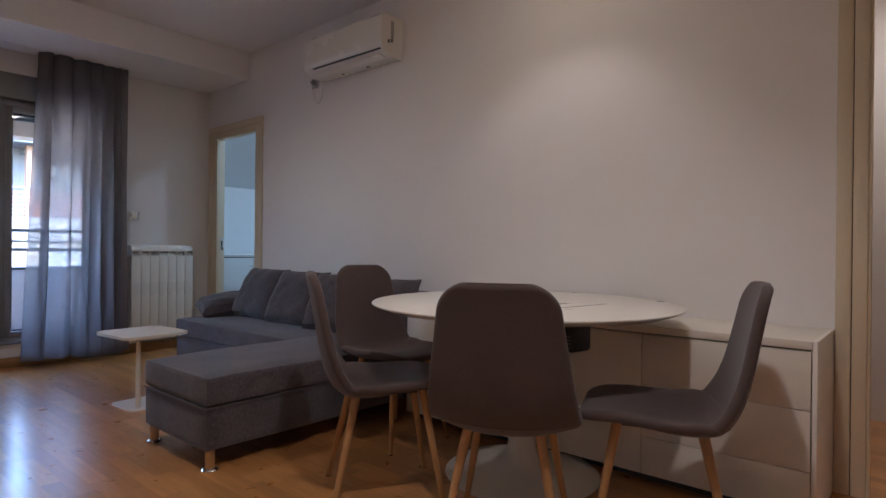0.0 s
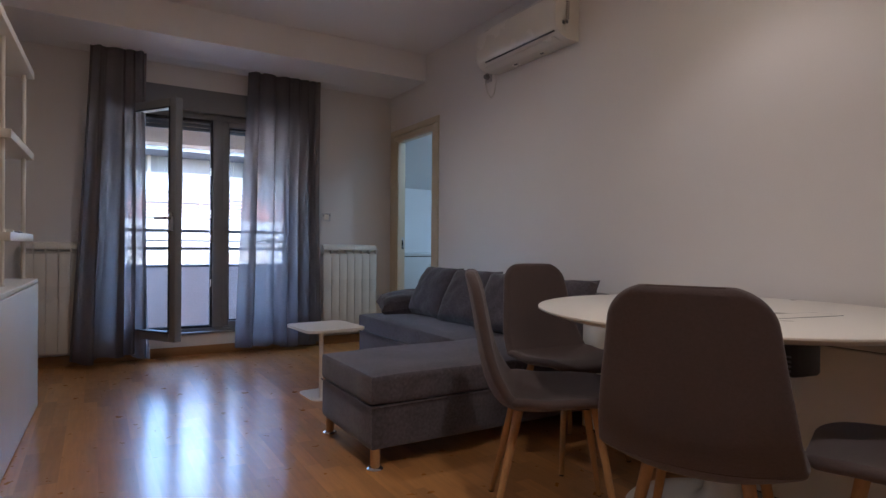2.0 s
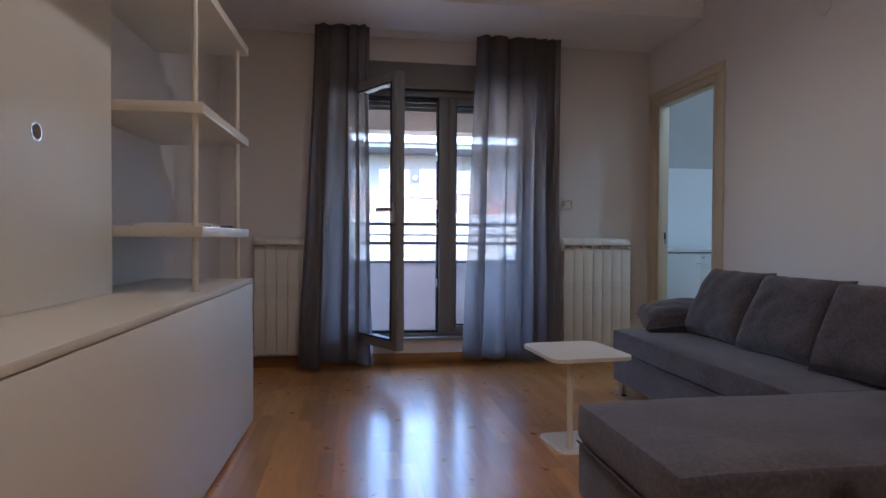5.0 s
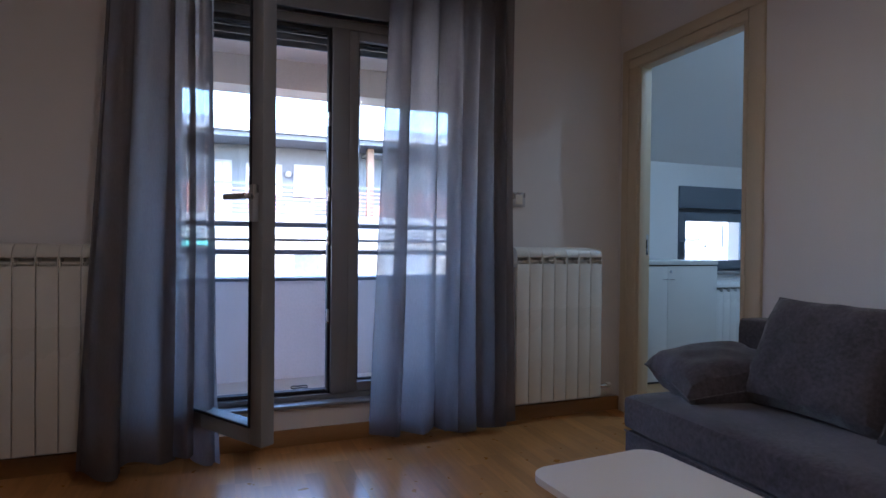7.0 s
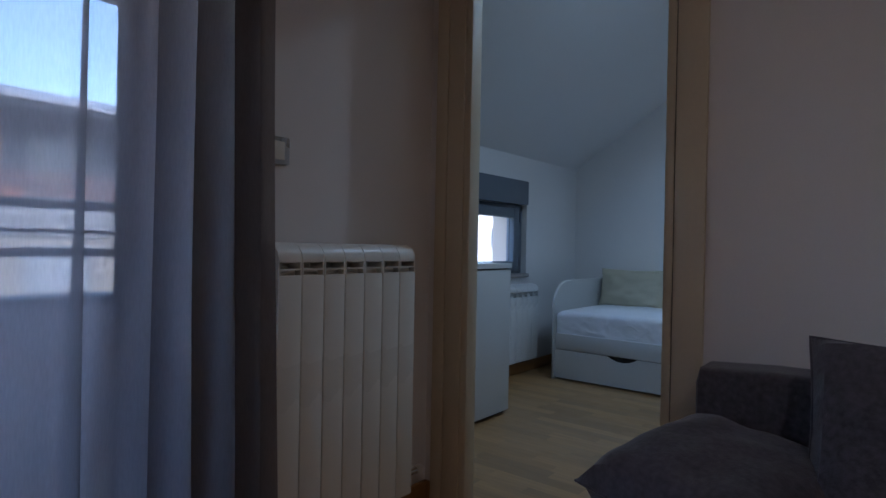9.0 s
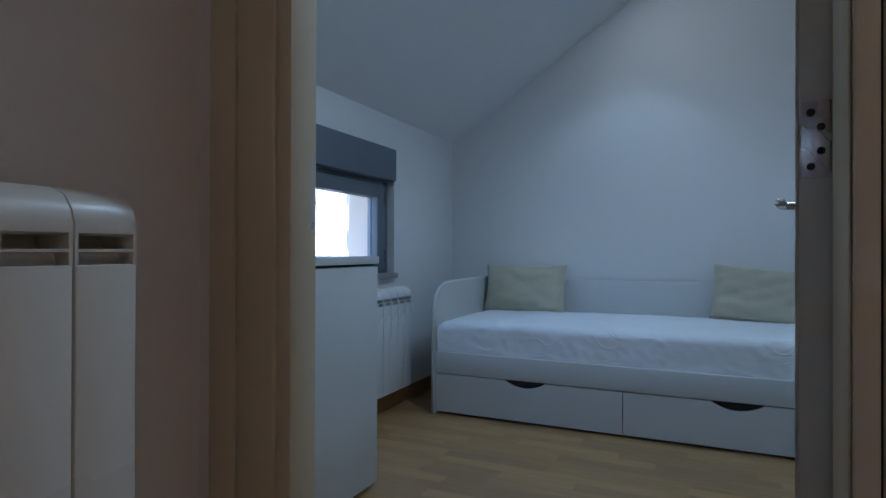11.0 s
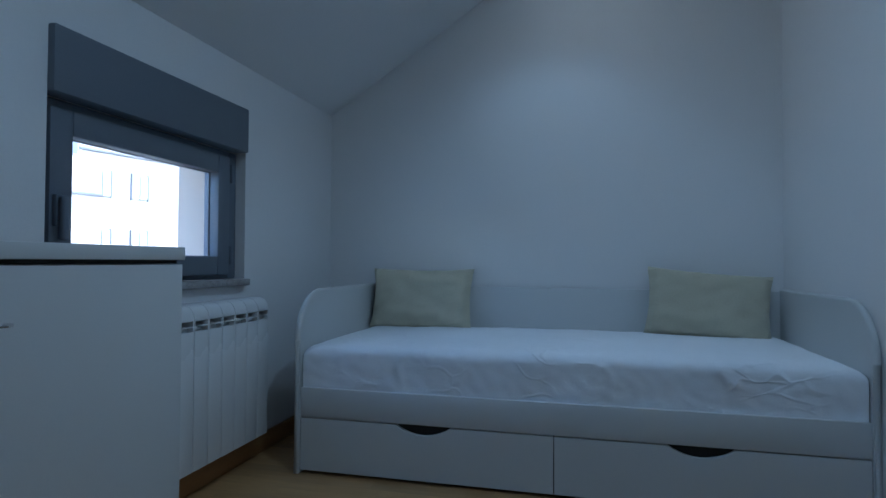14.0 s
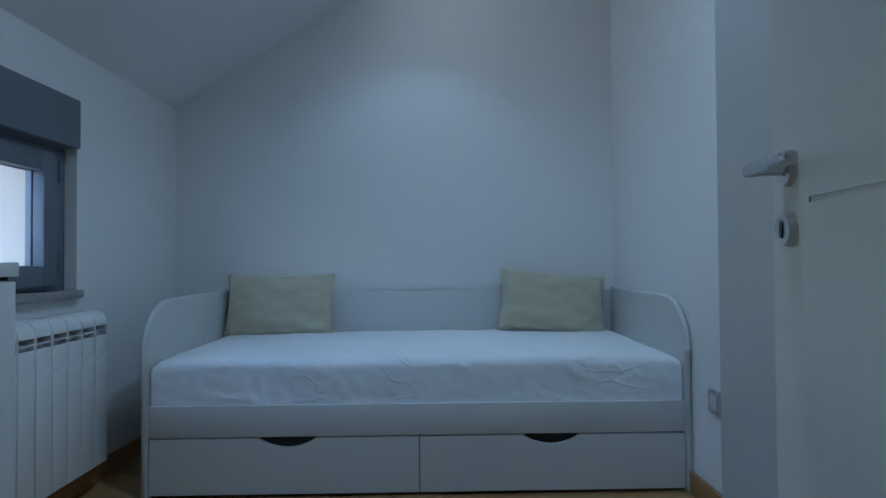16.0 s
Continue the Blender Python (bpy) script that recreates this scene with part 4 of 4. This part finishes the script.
# ---- dining chairs ----
def chair():
    """Upholstered shell, facing +x: one bent, padded sheet with rounded corners, on four splayed legs."""
    root = thing("dining_chair", "taupe upholstered shell chair with oak legs at the dining table", "chair", group="dining chairs")
    ctl = [(.250, .432), (.226, .446), (.140, .446), (.035, .430), (-.065, .412), (-.140, .416), (-.196, .450), (-.228, .512), (-.249, .60), (-.268, .71), (-.289, .818), (-.305, .883)]
    wid = [.192, .200, .212, .226, .236, .238, .236, .228, .215, .197, .181, .170]
    n = len(ctl) - 1
    xs, zs = [c[0] for c in ctl], [c[1] for c in ctl]
    H = .0165

    def smooth(seq, t):
        t = max(0, min(n - 1e-6, t))
        i = int(t)
        f = t - i
        p = [seq[max(0, min(n, i + k))] for k in (-1, 0, 1, 2)]
        return .5 * (2 * p[1] + (p[2] - p[0]) * f + (2 * p[0] - 5 * p[1] + 4 * p[2] - p[3]) * f * f + (3 * p[1] - p[0] - 3 * p[2] + p[3]) * f ** 3)

    # distance along the centre line
    steps = 400
    run = [0.0]
    for k in range(steps):
        t0, t1 = n * k / steps, n * (k + 1) / steps
        run.append(run[-1] + math.hypot(smooth(xs, t1) - smooth(xs, t0), smooth(zs, t1) - smooth(zs, t0)))
    L = run[-1]

    def t_of(l):
        lo, hi = 0, steps
        while hi - lo > 1:
            m = (lo + hi) // 2
            lo, hi = (m, hi) if run[m] <= l else (lo, m)
        return n * (lo + (l - run[lo]) / max(1e-9, run[hi] - run[lo])) / steps

    def mid(l, y):
        t = t_of(max(0, min(L, l)))
        s = min(1.1, abs(y) / smooth(wid, t))
        k = min(1, max(0, (t - 4.0) / 3))
        k = k * k * (3 - 2 * k)
        curl = (.022 + .052 * math.exp(-((t - 5.4) / 2.0) ** 2)) * s ** 2.2
        fade = min(1, max(0, t / 2.5))
        return Vector((smooth(xs, t) + curl * k, y, smooth(zs, t) + curl * (1 - k) * fade))

    def half(l):
        w = smooth(wid, t_of(l))
        for d, r in ((L - l, .085), (l, .085)):
            if d < r:
                w -= r - math.sqrt(max(0, r * r - (r - d) ** 2))
        return w

    def shell(l0, l1, open0, open1):
        """Padded slab between two places of the centre line; its outer rim is rounded."""
        bm = bmesh.new()
        nu, nv = 34, 26
        rows = []
        for i in range(nu + 1):
            q = i / nu
            if open0 and open1:
                q = .5 - .5 * math.cos(math.pi * q)
            elif open1:
                q = math.sin(math.pi / 2 * q) ** .9
            else:
                q = 1 - math.sin(math.pi / 2 * (1 - q)) ** .9
            l = l0 + (l1 - l0) * q
            w = half(l)
            row = []
            for j in range(nv + 1):
                y = w * math.sin(math.pi * (j / nv - .5))
                p = mid(l, y)
                e = .003
                la, lb = max(0, l - e), min(L, l + e)
                nn = (mid(lb, y) - mid(la, y)).cross(mid(l, y + e) - mid(l, y - e)).normalized()
                d = min(w - abs(y), (l - l0) if open0 else 1, (l1 - l) if open1 else 1) / H
                h = H * math.sqrt(max(.02, 1 - (1 - min(1, d)) ** 2))
                row.append((bm.verts.new(p + nn * h), bm.verts.new(p - nn * h)))
            rows.append(row)
        for i in range(nu):
            for j in range(nv):
                a, b, c, d = rows[i][j], rows[i + 1][j], rows[i + 1][j + 1], rows[i][j + 1]
                bm.faces.new((a[0], b[0], c[0], d[0]))
                bm.faces.new((a[1], d[1], c[1], b[1]))
        rim = [rows[0][j] for j in range(nv + 1)] + [rows[i][nv] for i in range(1, nu + 1)] + [rows[nu][j] for j in range(nv - 1, -1, -1)] + [rows[i][0] for i in range(nu - 1, 0, -1)]
        for a, b in zip(rim, rim[1:] + rim[:1]):
            bm.faces.new((a[0], b[0], b[1], a[1]))
        return bm

    fold = .47
    part("seat", shell(0, fold, True, False), CHAIRF, root)
    part("backrest", shell(fold + .0015, L, False, True), CHAIRF, root)
    top = [mid(L, y) + Vector((-.004, 0, -.0015)) for y in [half(L) * (k / 12 - 1) * .98 for k in range(25)]]
    part("piping", tube(bmesh.new(), top, .0026, 6), CHAIRF, root)
    part("under_frame", box(-.07, .12, -.09, .09, .408, .426, .004), BLACK, root)
    for sx, tx, tz in ((.205, .13, .438), (-.215, -.125, .408)):
        for sy in (1, -1):
            lg = part("leg", rod(bmesh.new(), (sx, sy * .19, .0), (tx, sy * .115, tz), .0095, .0165, 16), LEGW, root)
            part("glide", rod(bmesh.new(), (sx, sy * .19, 0), (sx * .996, sy * .189, .005), .0102, seg=12), BLACK, lg)
    return root


ch = chair()
CHAIRS = [(1.813, 1.176, 26), (1.825, 1.787, -36), (2.315, 2.225, -95), (2.137, .790, 110)]
ch.matrix_basis = pose(CHAIRS[0][0], CHAIRS[0][1], 0, 0, 0, CHAIRS[0][2])
for x, y, a in CHAIRS[1:]:
    copy_thing(ch, pose(x, y, 0, 0, 0, a))

# ---- bedroom ----
cb = thing("storage_cupboard", "low white two-door cupboard with a thick top", "cupboard", pose(3.318, 6.035, 0))
CW = .938
# dark plinth colour gives the shade below the doors
part("plinth", box(.01, CW - .01, .03, .49, 0, .02), GAPSHADE, cb)
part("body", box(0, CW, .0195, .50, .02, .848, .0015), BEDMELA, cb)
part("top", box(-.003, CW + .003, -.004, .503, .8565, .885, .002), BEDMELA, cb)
# dark filler for the shade beneath the thick top
part("reveal", box(.006, CW - .006, .012, .49, .8485, .8560), GAPSHADE, cb)
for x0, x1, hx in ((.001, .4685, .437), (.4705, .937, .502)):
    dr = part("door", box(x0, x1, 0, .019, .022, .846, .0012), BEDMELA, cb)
    part("handle", box(hx - .022, hx + .022, -.022, -.0155, .750, .757, .002), STEEL, dr, "small flat steel pull")
    for k in (-1, 1):
        part("stem", rod(bmesh.new(), (hx + k * .012, -.0155, .7535), (hx + k * .012, 0, .7535), .0025, seg=10), STEEL, dr)
part("lock", rod(bmesh.new(), (.496, -.006, .808), (.496, 0, .808), .0095, seg=20), STEEL, cb, "small round steel lock")
part("keyhole", box(.495, .497, -.0068, -.006, .803, .813), BLACK, cb)

bed = thing("day_bed", "white day bed with rounded ends and two drawers", "bed", pose(5.25, 4.222, 0))
BL, BD = 2.062, .90
for y0, y1 in ((0, .024), (BL - .024, BL)):
    pts = [(0, 0), (BD, 0), (BD, .722)]
    R = .19
    pts += [(R * (1 - math.cos(radians(a))) if False else R - R * math.sin(radians(a)), .722 - R + R * math.cos(radians(a))) for a in [k * 9 for k in range(11)]]
    bm = extrude_profile(bmesh.new(), pts, "y", y0, y1)
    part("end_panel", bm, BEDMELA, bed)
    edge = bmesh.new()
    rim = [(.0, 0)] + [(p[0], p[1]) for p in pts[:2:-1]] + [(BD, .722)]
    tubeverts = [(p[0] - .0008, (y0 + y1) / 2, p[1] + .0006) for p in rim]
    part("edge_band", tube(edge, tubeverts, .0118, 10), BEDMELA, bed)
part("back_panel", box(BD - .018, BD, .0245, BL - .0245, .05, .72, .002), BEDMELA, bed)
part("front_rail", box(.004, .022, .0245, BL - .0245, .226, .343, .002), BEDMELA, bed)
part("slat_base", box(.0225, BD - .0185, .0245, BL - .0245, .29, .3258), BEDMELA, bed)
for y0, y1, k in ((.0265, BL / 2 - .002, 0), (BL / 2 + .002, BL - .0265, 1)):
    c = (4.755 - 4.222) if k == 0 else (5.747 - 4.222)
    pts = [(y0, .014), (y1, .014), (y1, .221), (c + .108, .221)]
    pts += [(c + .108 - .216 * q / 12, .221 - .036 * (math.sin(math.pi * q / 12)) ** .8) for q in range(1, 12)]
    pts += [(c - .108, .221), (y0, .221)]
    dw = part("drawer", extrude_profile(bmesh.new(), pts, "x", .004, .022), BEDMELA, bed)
# dark sheet painting the shade behind the drawer fronts and cut-outs
part("drawer_shade_sheet", box(.024, .03, .03, BL - .03, .012, .2255), GAPSHADE, bed)

mt = thing("mattress", "mattress in a wrinkled white fitted sheet on the day bed", "mattress", pose(5.268, 4.25, .326))
bm = bmesh.new()
W_, L_, H_ = .852, 2.005, .185


def sheet_noise(p):
    q = .0045 * noise.noise(p * 6) + .006 * max(0, 1 - 4 * abs(noise.noise(Vector((p.x * 3 + 3, p.y * 5, p.z * 9))))) ** 2 * max(0, noise.noise(p * 3.3) + .25) + .0015 * abs(noise.noise(Vector((p.x * 5, p.y * 16, p.z * 22)))) + .0022 * noise.noise(Vector((p.x * 9 + p.y * 22, p.y * 9 - p.z * 30, p.z * 9)))
    return q


def mattress_fn(u, v):
    # wraps from the bottom front edge over the top to the bottom back edge, and round the short ends
    s, t = u * (2 * H_ + W_), v * L_
    r = .035
    if s < H_:
        x, z = 0, s
    elif s < H_ + W_:
        x, z = s - H_, H_
    else:
        x, z = W_, H_ - (s - H_ - W_)
    x2 = min(max(x, r), W_ - r)
    z2 = min(z, H_ - r)
    d = Vector((x - x2, 0, z - z2))
    if d.length > 1e-6 and x != x2 and z != z2:
        d = d.normalized() * r
    p = Vector((x2 + d.x, t, z2 + d.z))
    endd = min(t, L_ - t)
    if endd < .05:
        k = 1 - endd / .05
        p.z -= .022 * k ** 2 * (p.z / H_)
    top = max(0, min(1, (z - .03) / (H_ - .03)))
    crown = .028 * math.sin(math.pi * v) * math.sin(math.pi * min(max((x) / W_, 0), 1)) if z > H_ - .01 else 0
    p.z += crown
    n_ = sheet_noise(p)
    amp = 1.8 if z < H_ - .02 else 1.0
    p.x += -n_ * amp if x < W_ / 2 else n_ * amp
    p.z += n_ * .9
    p.z = max(p.z, .001)
    return p


sheet(bm, mattress_fn, 90, 190)
bmesh.ops.holes_fill(bm, edges=[e for e in bm.edges if e.is_boundary], sides=0)
part("fitted_sheet", bm, SHEET, mt)
part("elastic_hem", tube(bmesh.new(), [(.004 + .003 * math.sin(k * .9), .03 + k * .0325, .006 + .003 * math.sin(k * 1.7)) for k in range(61)], .005, 6), SHEET, mt)


def bed_pillow(y, label, seed, lean, roll, w=.50, h=.30):
    root = thing("pillow", label, "pillow", pose(6.045, y, .655, 0, 0, -90) @ pose(0, 0, 0, lean, 0, 0) @ pose(0, 0, 0, 0, 0, roll), "cream bed pillows")
    part("cover", pillow_mesh(w, h, .13, seed, 22, .013), PILLOWF, root)


bed_pillow(5.980, "flat cream cushion standing against the bed's back panel", 11, 76, 0, .555, .33)
bed_pillow(4.58, "creased cream cushion leaning on the bed's back panel", 15, 74, -5, .555, .33)

wr = thing("wardrobe", "tall plain white wardrobe beside the open door", "wardrobe", pose(E2 + .03, BS, 0))
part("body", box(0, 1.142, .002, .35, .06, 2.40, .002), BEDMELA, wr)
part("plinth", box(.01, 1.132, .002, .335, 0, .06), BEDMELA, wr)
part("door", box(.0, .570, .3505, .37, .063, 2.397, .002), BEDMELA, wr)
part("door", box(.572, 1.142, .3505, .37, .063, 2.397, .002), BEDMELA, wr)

# ---- outside: ground and the houses opposite ----
bm = bmesh.new()
bx(bm, -400, 400, 7.1, 900, -9.2, -9.0)
structure("ground", bm, ASPH, "asphalt street far below the balcony", "ground")
FY0 = 18.0
house = thing("apartment_building", "pale apartment building across the street with a railed balcony", "building", pose(0, FY0, 0))
part("wall", box(-9, 9.0, 1.2, 6, 1.70, 3.75), F_WALL, house, "grey rendered top storey set back behind the balcony")
part("parapet", box(-9, 9.0, 0, .25, 1.02, 1.68, .02), F_WHITE, house, "white rendered balcony parapet")
part("slab", box(-9, 9.0, 0.251, 1.199, 1.3, 1.70), F_WHITE, house)
part("lower_wall", box(-9, 9.0, .05, 6, -9, 1.019), F_CREAM, house, "cream rendered lower storeys")
part("eave", box(-9.3, 9.3, -.1, 1.6, 3.60, 3.74, .01), F_WALL, house)
bm = extrude_profile(bmesh.new(), [(-.2, 3.741), (-.2, 3.80), (6.0, 5.3), (6.0, 3.76)], "x", -9.4, 9.4)
roof = part("roof", bm, F_ROOF, house, "pale sheet metal roof")
for x in (-5, 2.9, 3.9):
    part("roof_hatch", box(x, x + .75, 2.2, 3.0, 4.4, 4.85, .02), F_ROOF, roof, "roof hatch")
part("chimney", box(4.3, 5.1, 3.4, 4.1, 4.6, 5.6, .02), F_WHITE, roof)
ant = part("antenna", rod(bmesh.new(), (2.45, .6, 3.8), (2.45, .6, 4.5), .02, seg=8), RAILM, roof, "thin metal antenna")
bmr = bmesh.new()
for k in range(3):
    rod(bmr, (2.2, .6, 4.1 + .16 * k), (2.7, .6, 4.1 + .16 * k), .012, seg=6)
part("dipole", bmr, RAILM, ant)
for x0, x1, z0, z1, pm in ((-6.6, -5.4, 2.3, 3.2, F_PANE), (-4.4, -3.2, 2.3, 3.2, F_DARK), (-2.4, -1.2, 2.2, 3.15, F_PANE), (.62, .98, 1.75, 3.1, F_PANE), (1.45, 2.28, 2.3, 3.05, F_PANE), (2.72, 3.45, 2.3, 3.08, F_PANE), (3.75, 4.35, 2.45, 3.05, F_CREAM), (5.4, 6.6, 2.3, 3.1, F_DARK)):
    wn = part("window", box(x0, x1, 1.16, 1.19, z0, z1), pm, house)
    bmf = bmesh.new()
    bx(bmf, x0 - .06, x0, 1.13, 1.195, z0 - .06, z1 + .06)
    bx(bmf, x1, x1 + .06, 1.13, 1.195, z0 - .06, z1 + .06)
    bx(bmf, x0, x1, 1.13, 1.195, z1, z1 + .06)
    bx(bmf, x0, x1, 1.13, 1.195, z0 - .06, z0)
    bx(bmf, (x0 + x1) / 2 - .03, (x0 + x1) / 2 + .03, 1.13, 1.158, z0, z1)
    part("frame", bmf, F_WHITE, wn)
for x0, x1, z0, z1, pm in ((-6.0, -4.8, -.1, .85, F_DARK), (-3.6, -2.6, -.2, .85, F_PANE), (-.25, .55, -.2, .80, F_WALL), (.75, 1.15, -.4, .8, F_PANE), (2.55, 3.25, -.1, .74, F_DARK), (3.5, 3.9, -.1, .74, F_PIPE), (5.0, 6.2, -.1, .8, F_PANE)):
    wn = part("window", box(x0, x1, .01, .045, z0, z1), pm, house)
    bmf = bmesh.new()
    bx(bmf, x0 - .05, x0, -.01, .049, z0 - .05, z1 + .05)
    bx(bmf, x1, x1 + .05, -.01, .049, z0 - .05, z1 + .05)
    bx(bmf, x0, x1, -.01, .049, z1, z1 + .05)
    bx(bmf, x0, x1, -.01, .049, z0 - .05, z0)
    part("frame", bmf, F_WHITE, wn)
for s in range(2):
    for x in (-6, -3.2, -.4, 2.4, 5.2):
        part("window", box(x, x + 1.2, .01, .045, -3.3 - 2.9 * s, -2.0 - 2.9 * s), F_DARK, house)
bal = part("balustrade", box(-9, 9.0, .1, .14, 2.43, 2.49), F_WALL, house, "rusty red horizontal balcony rails")
for k in range(6):
    part("rail", box(-9, 9.0, .11, .13, 1.76 + .11 * k, 1.785 + .11 * k), F_RAIL, bal)
for k in range(13):
    part("post", box(-9 + 1.5 * k, -8.96 + 1.5 * k, .105, .135, 1.681, 2.43), F_RAIL, bal)
for x, w, h, pm in ((.2, .5, .35, F_WHITE), (2.4, .7, .3, F_PANE), (3.0, .35, .38, F_WALL), (4.6, .5, .3, F_RAIL)):
    part("balcony_box", box(x, x + w, .5, .8, 1.701, 1.701 + h, .03), pm, house)
part("shed_post", box(4.55, 4.72, .3, .5, 1.701, 3.58), F_PIPE, house, "rusty brown boarding on the balcony")
part("shed_roof", box(4.6, 6.0, .35, 1.19, 3.42, 3.48), F_WALL, house)
part("downpipe", box(1.70, 1.78, 1.1, 1.155, 3.06, 3.6), F_WHITE, house)
part("globe_lamp", lathe(bmesh.new(), [(0, 2.76), (.06, 2.78), (.09, 2.85), (.06, 2.92), (0, 2.94)], 16, (2.5, 1.08)), F_WHITE, house)
aw = part("awning", extrude_profile(bmesh.new(), [(-.65, .86), (.045, 1.0), (.045, 1.016), (-.66, .88)], "x", -.55, .6), F_GREEN, house, "small green cloth awning")
acu = thing("outdoor_air_unit", "white outdoor air conditioning unit on the opposite house", "air unit", pose(-.1, FY0 + .85, 2.80))
part("case", box(0, .62, 0, .28, 0, .42, .02), F_WHITE, acu)
part("fan_grille", lathe(bmesh.new(), [(0, 0), (.16, 0), (.16, .006), (0, .006)], 24), F_DARK, acu).matrix_basis = pose(.25, -.004, .21, 90, 0, 0)
part("bracket", box(.05, .57, .02, .349, -.05, -.001), F_WALL, acu)
# white block seen from the bedroom
blk = thing("white_block", "bright white apartment block with small windows", "building", pose(14.2, 20, 0, 0, 0, -14))
part("wall", box(0, 3.2, 0, 9, -9, 3.9), F_WHITE, blk)
part("wall", box(3.22, 14, 1.2, 9, -9, 4.6), F_WHITE, blk)
part("ledge", box(-.05, 3.25, -.06, -.001, 2.75, 2.82), F_WALL, blk)
part("ledge", box(-.05, 3.25, -.06, -.001, 1.2, 1.27), F_WALL, blk)
part("ledge", box(3.25, 14, 1.14, 1.199, 4.3, 4.37), F_WALL, blk)
for x in (3.7, 5.0, 7.0, 9.0):
    for z in (-4.2, -1.6, 1.0, 2.9):
        wn = part("window", box(x, x + .55, 1.15, 1.195, z, z + .8), F_PANE, blk)
        bmf = box(x - .05, x, 1.13, 1.199, z - .05, z + .85)
        bx(bmf, x + .55, x + .6, 1.13, 1.199, z - .05, z + .85)
        bx(bmf, x + .25, x + .3, 1.13, 1.149, z, z + .8)
        part("frame", bmf, F_WALL, wn)
part("roof_unit", box(4.6, 5.3, 3, 3.6, 4.601, 4.9, .02), F_WALL, blk)

# ---- parquet strips ----
STRIP = .070
LENS = (.30, .38, .46, .54)


def strip_mesh(length, mat):
    w, h = STRIP - .00004, .0042
    me = bpy.data.meshes.new("plank")
    c = .00015
    a, b, l0, l1 = 0, w, 0, length - .00004
    vs = [(a, l0, -h), (b, l0, -h), (b, l1, -h), (a, l1, -h), (a, l0, -.00001), (b, l0, -.00001), (b, l1, -.00001), (a, l1, -.00001), (a + c, l0 + c, 0), (b - c, l0 + c, 0), (b - c, l1 - c, 0), (a + c, l1 - c, 0)]
    fs = [(8, 9, 10, 11), (4, 5, 9, 8), (5, 6, 10, 9), (6, 7, 11, 10), (7, 4, 8, 11), (0, 1, 5, 4), (1, 2, 6, 5), (2, 3, 7, 6), (3, 0, 4, 7)]
    me.from_pydata(vs, [], fs)
    me.materials.append(mat)
    return me, vs, fs


rng = random.Random(5)
count = 0


def lay(x0, x1, y0, y1, near, piece, joined):
    """Staggered strips over a rectangle: near ones are pieces of their own, the rest one joined mesh."""
    global count
    planks = {l: strip_mesh(l, piece) for l in LENS}
    rest_v, rest_f = [], []
    x = x0
    while x < x1 - .01:
        y = y0 - rng.choice(LENS) * rng.random()
        while y < y1:
            l = rng.choice(LENS)
            if y + l > y0 + .02 and y < y1 - .02:
                ya, yb = max(y, y0), min(y + l, y1)
                me, vs, fs = planks[l]
                whole = ya == y and yb == y + l and x + STRIP <= x1
                if whole and near(x, y) and count < 300:
                    ob = new("plank", me)
                    ob.parent = floor
                    ob.matrix_basis = pose(x, y, 0)
                    count += 1
                else:
                    k = len(rest_v)
                    for p in vs:
                        py = min(max(y + p[1], ya + (0.00015 if p[2] == 0 else 0)), yb - .00004 - (0.00015 if p[2] == 0 else 0))
                        rest_v.append((min(x + p[0], x1 - (0.00015 if p[2] == 0 else 0)), py, p[2]))
                    rest_f.extend(tuple(k + q for q in f) for f in fs)
            y += l
        x += STRIP
    me = bpy.data.meshes.new("parquet")
    me.from_pydata(rest_v, [], rest_f)
    me.materials.append(joined)
    pq = new("parquet", me)
    pq.parent = floor
    tagged(pq, kind="stuff")


lay(WX - .4, E2, S, N, lambda x, y: .35 < x < 1.62 and 2.55 < y < 5.0, FLOORP, FLOORS)
lay(E2, BX, BS, BN, lambda x, y: 3.9 < x < 5.25 and 4.4 < y < 6.4, BEDFLOORP, BEDFLOORS)
lay(E2, 4.4, -1.25, .75, lambda x, y: False, FLOORP, FLOORS)
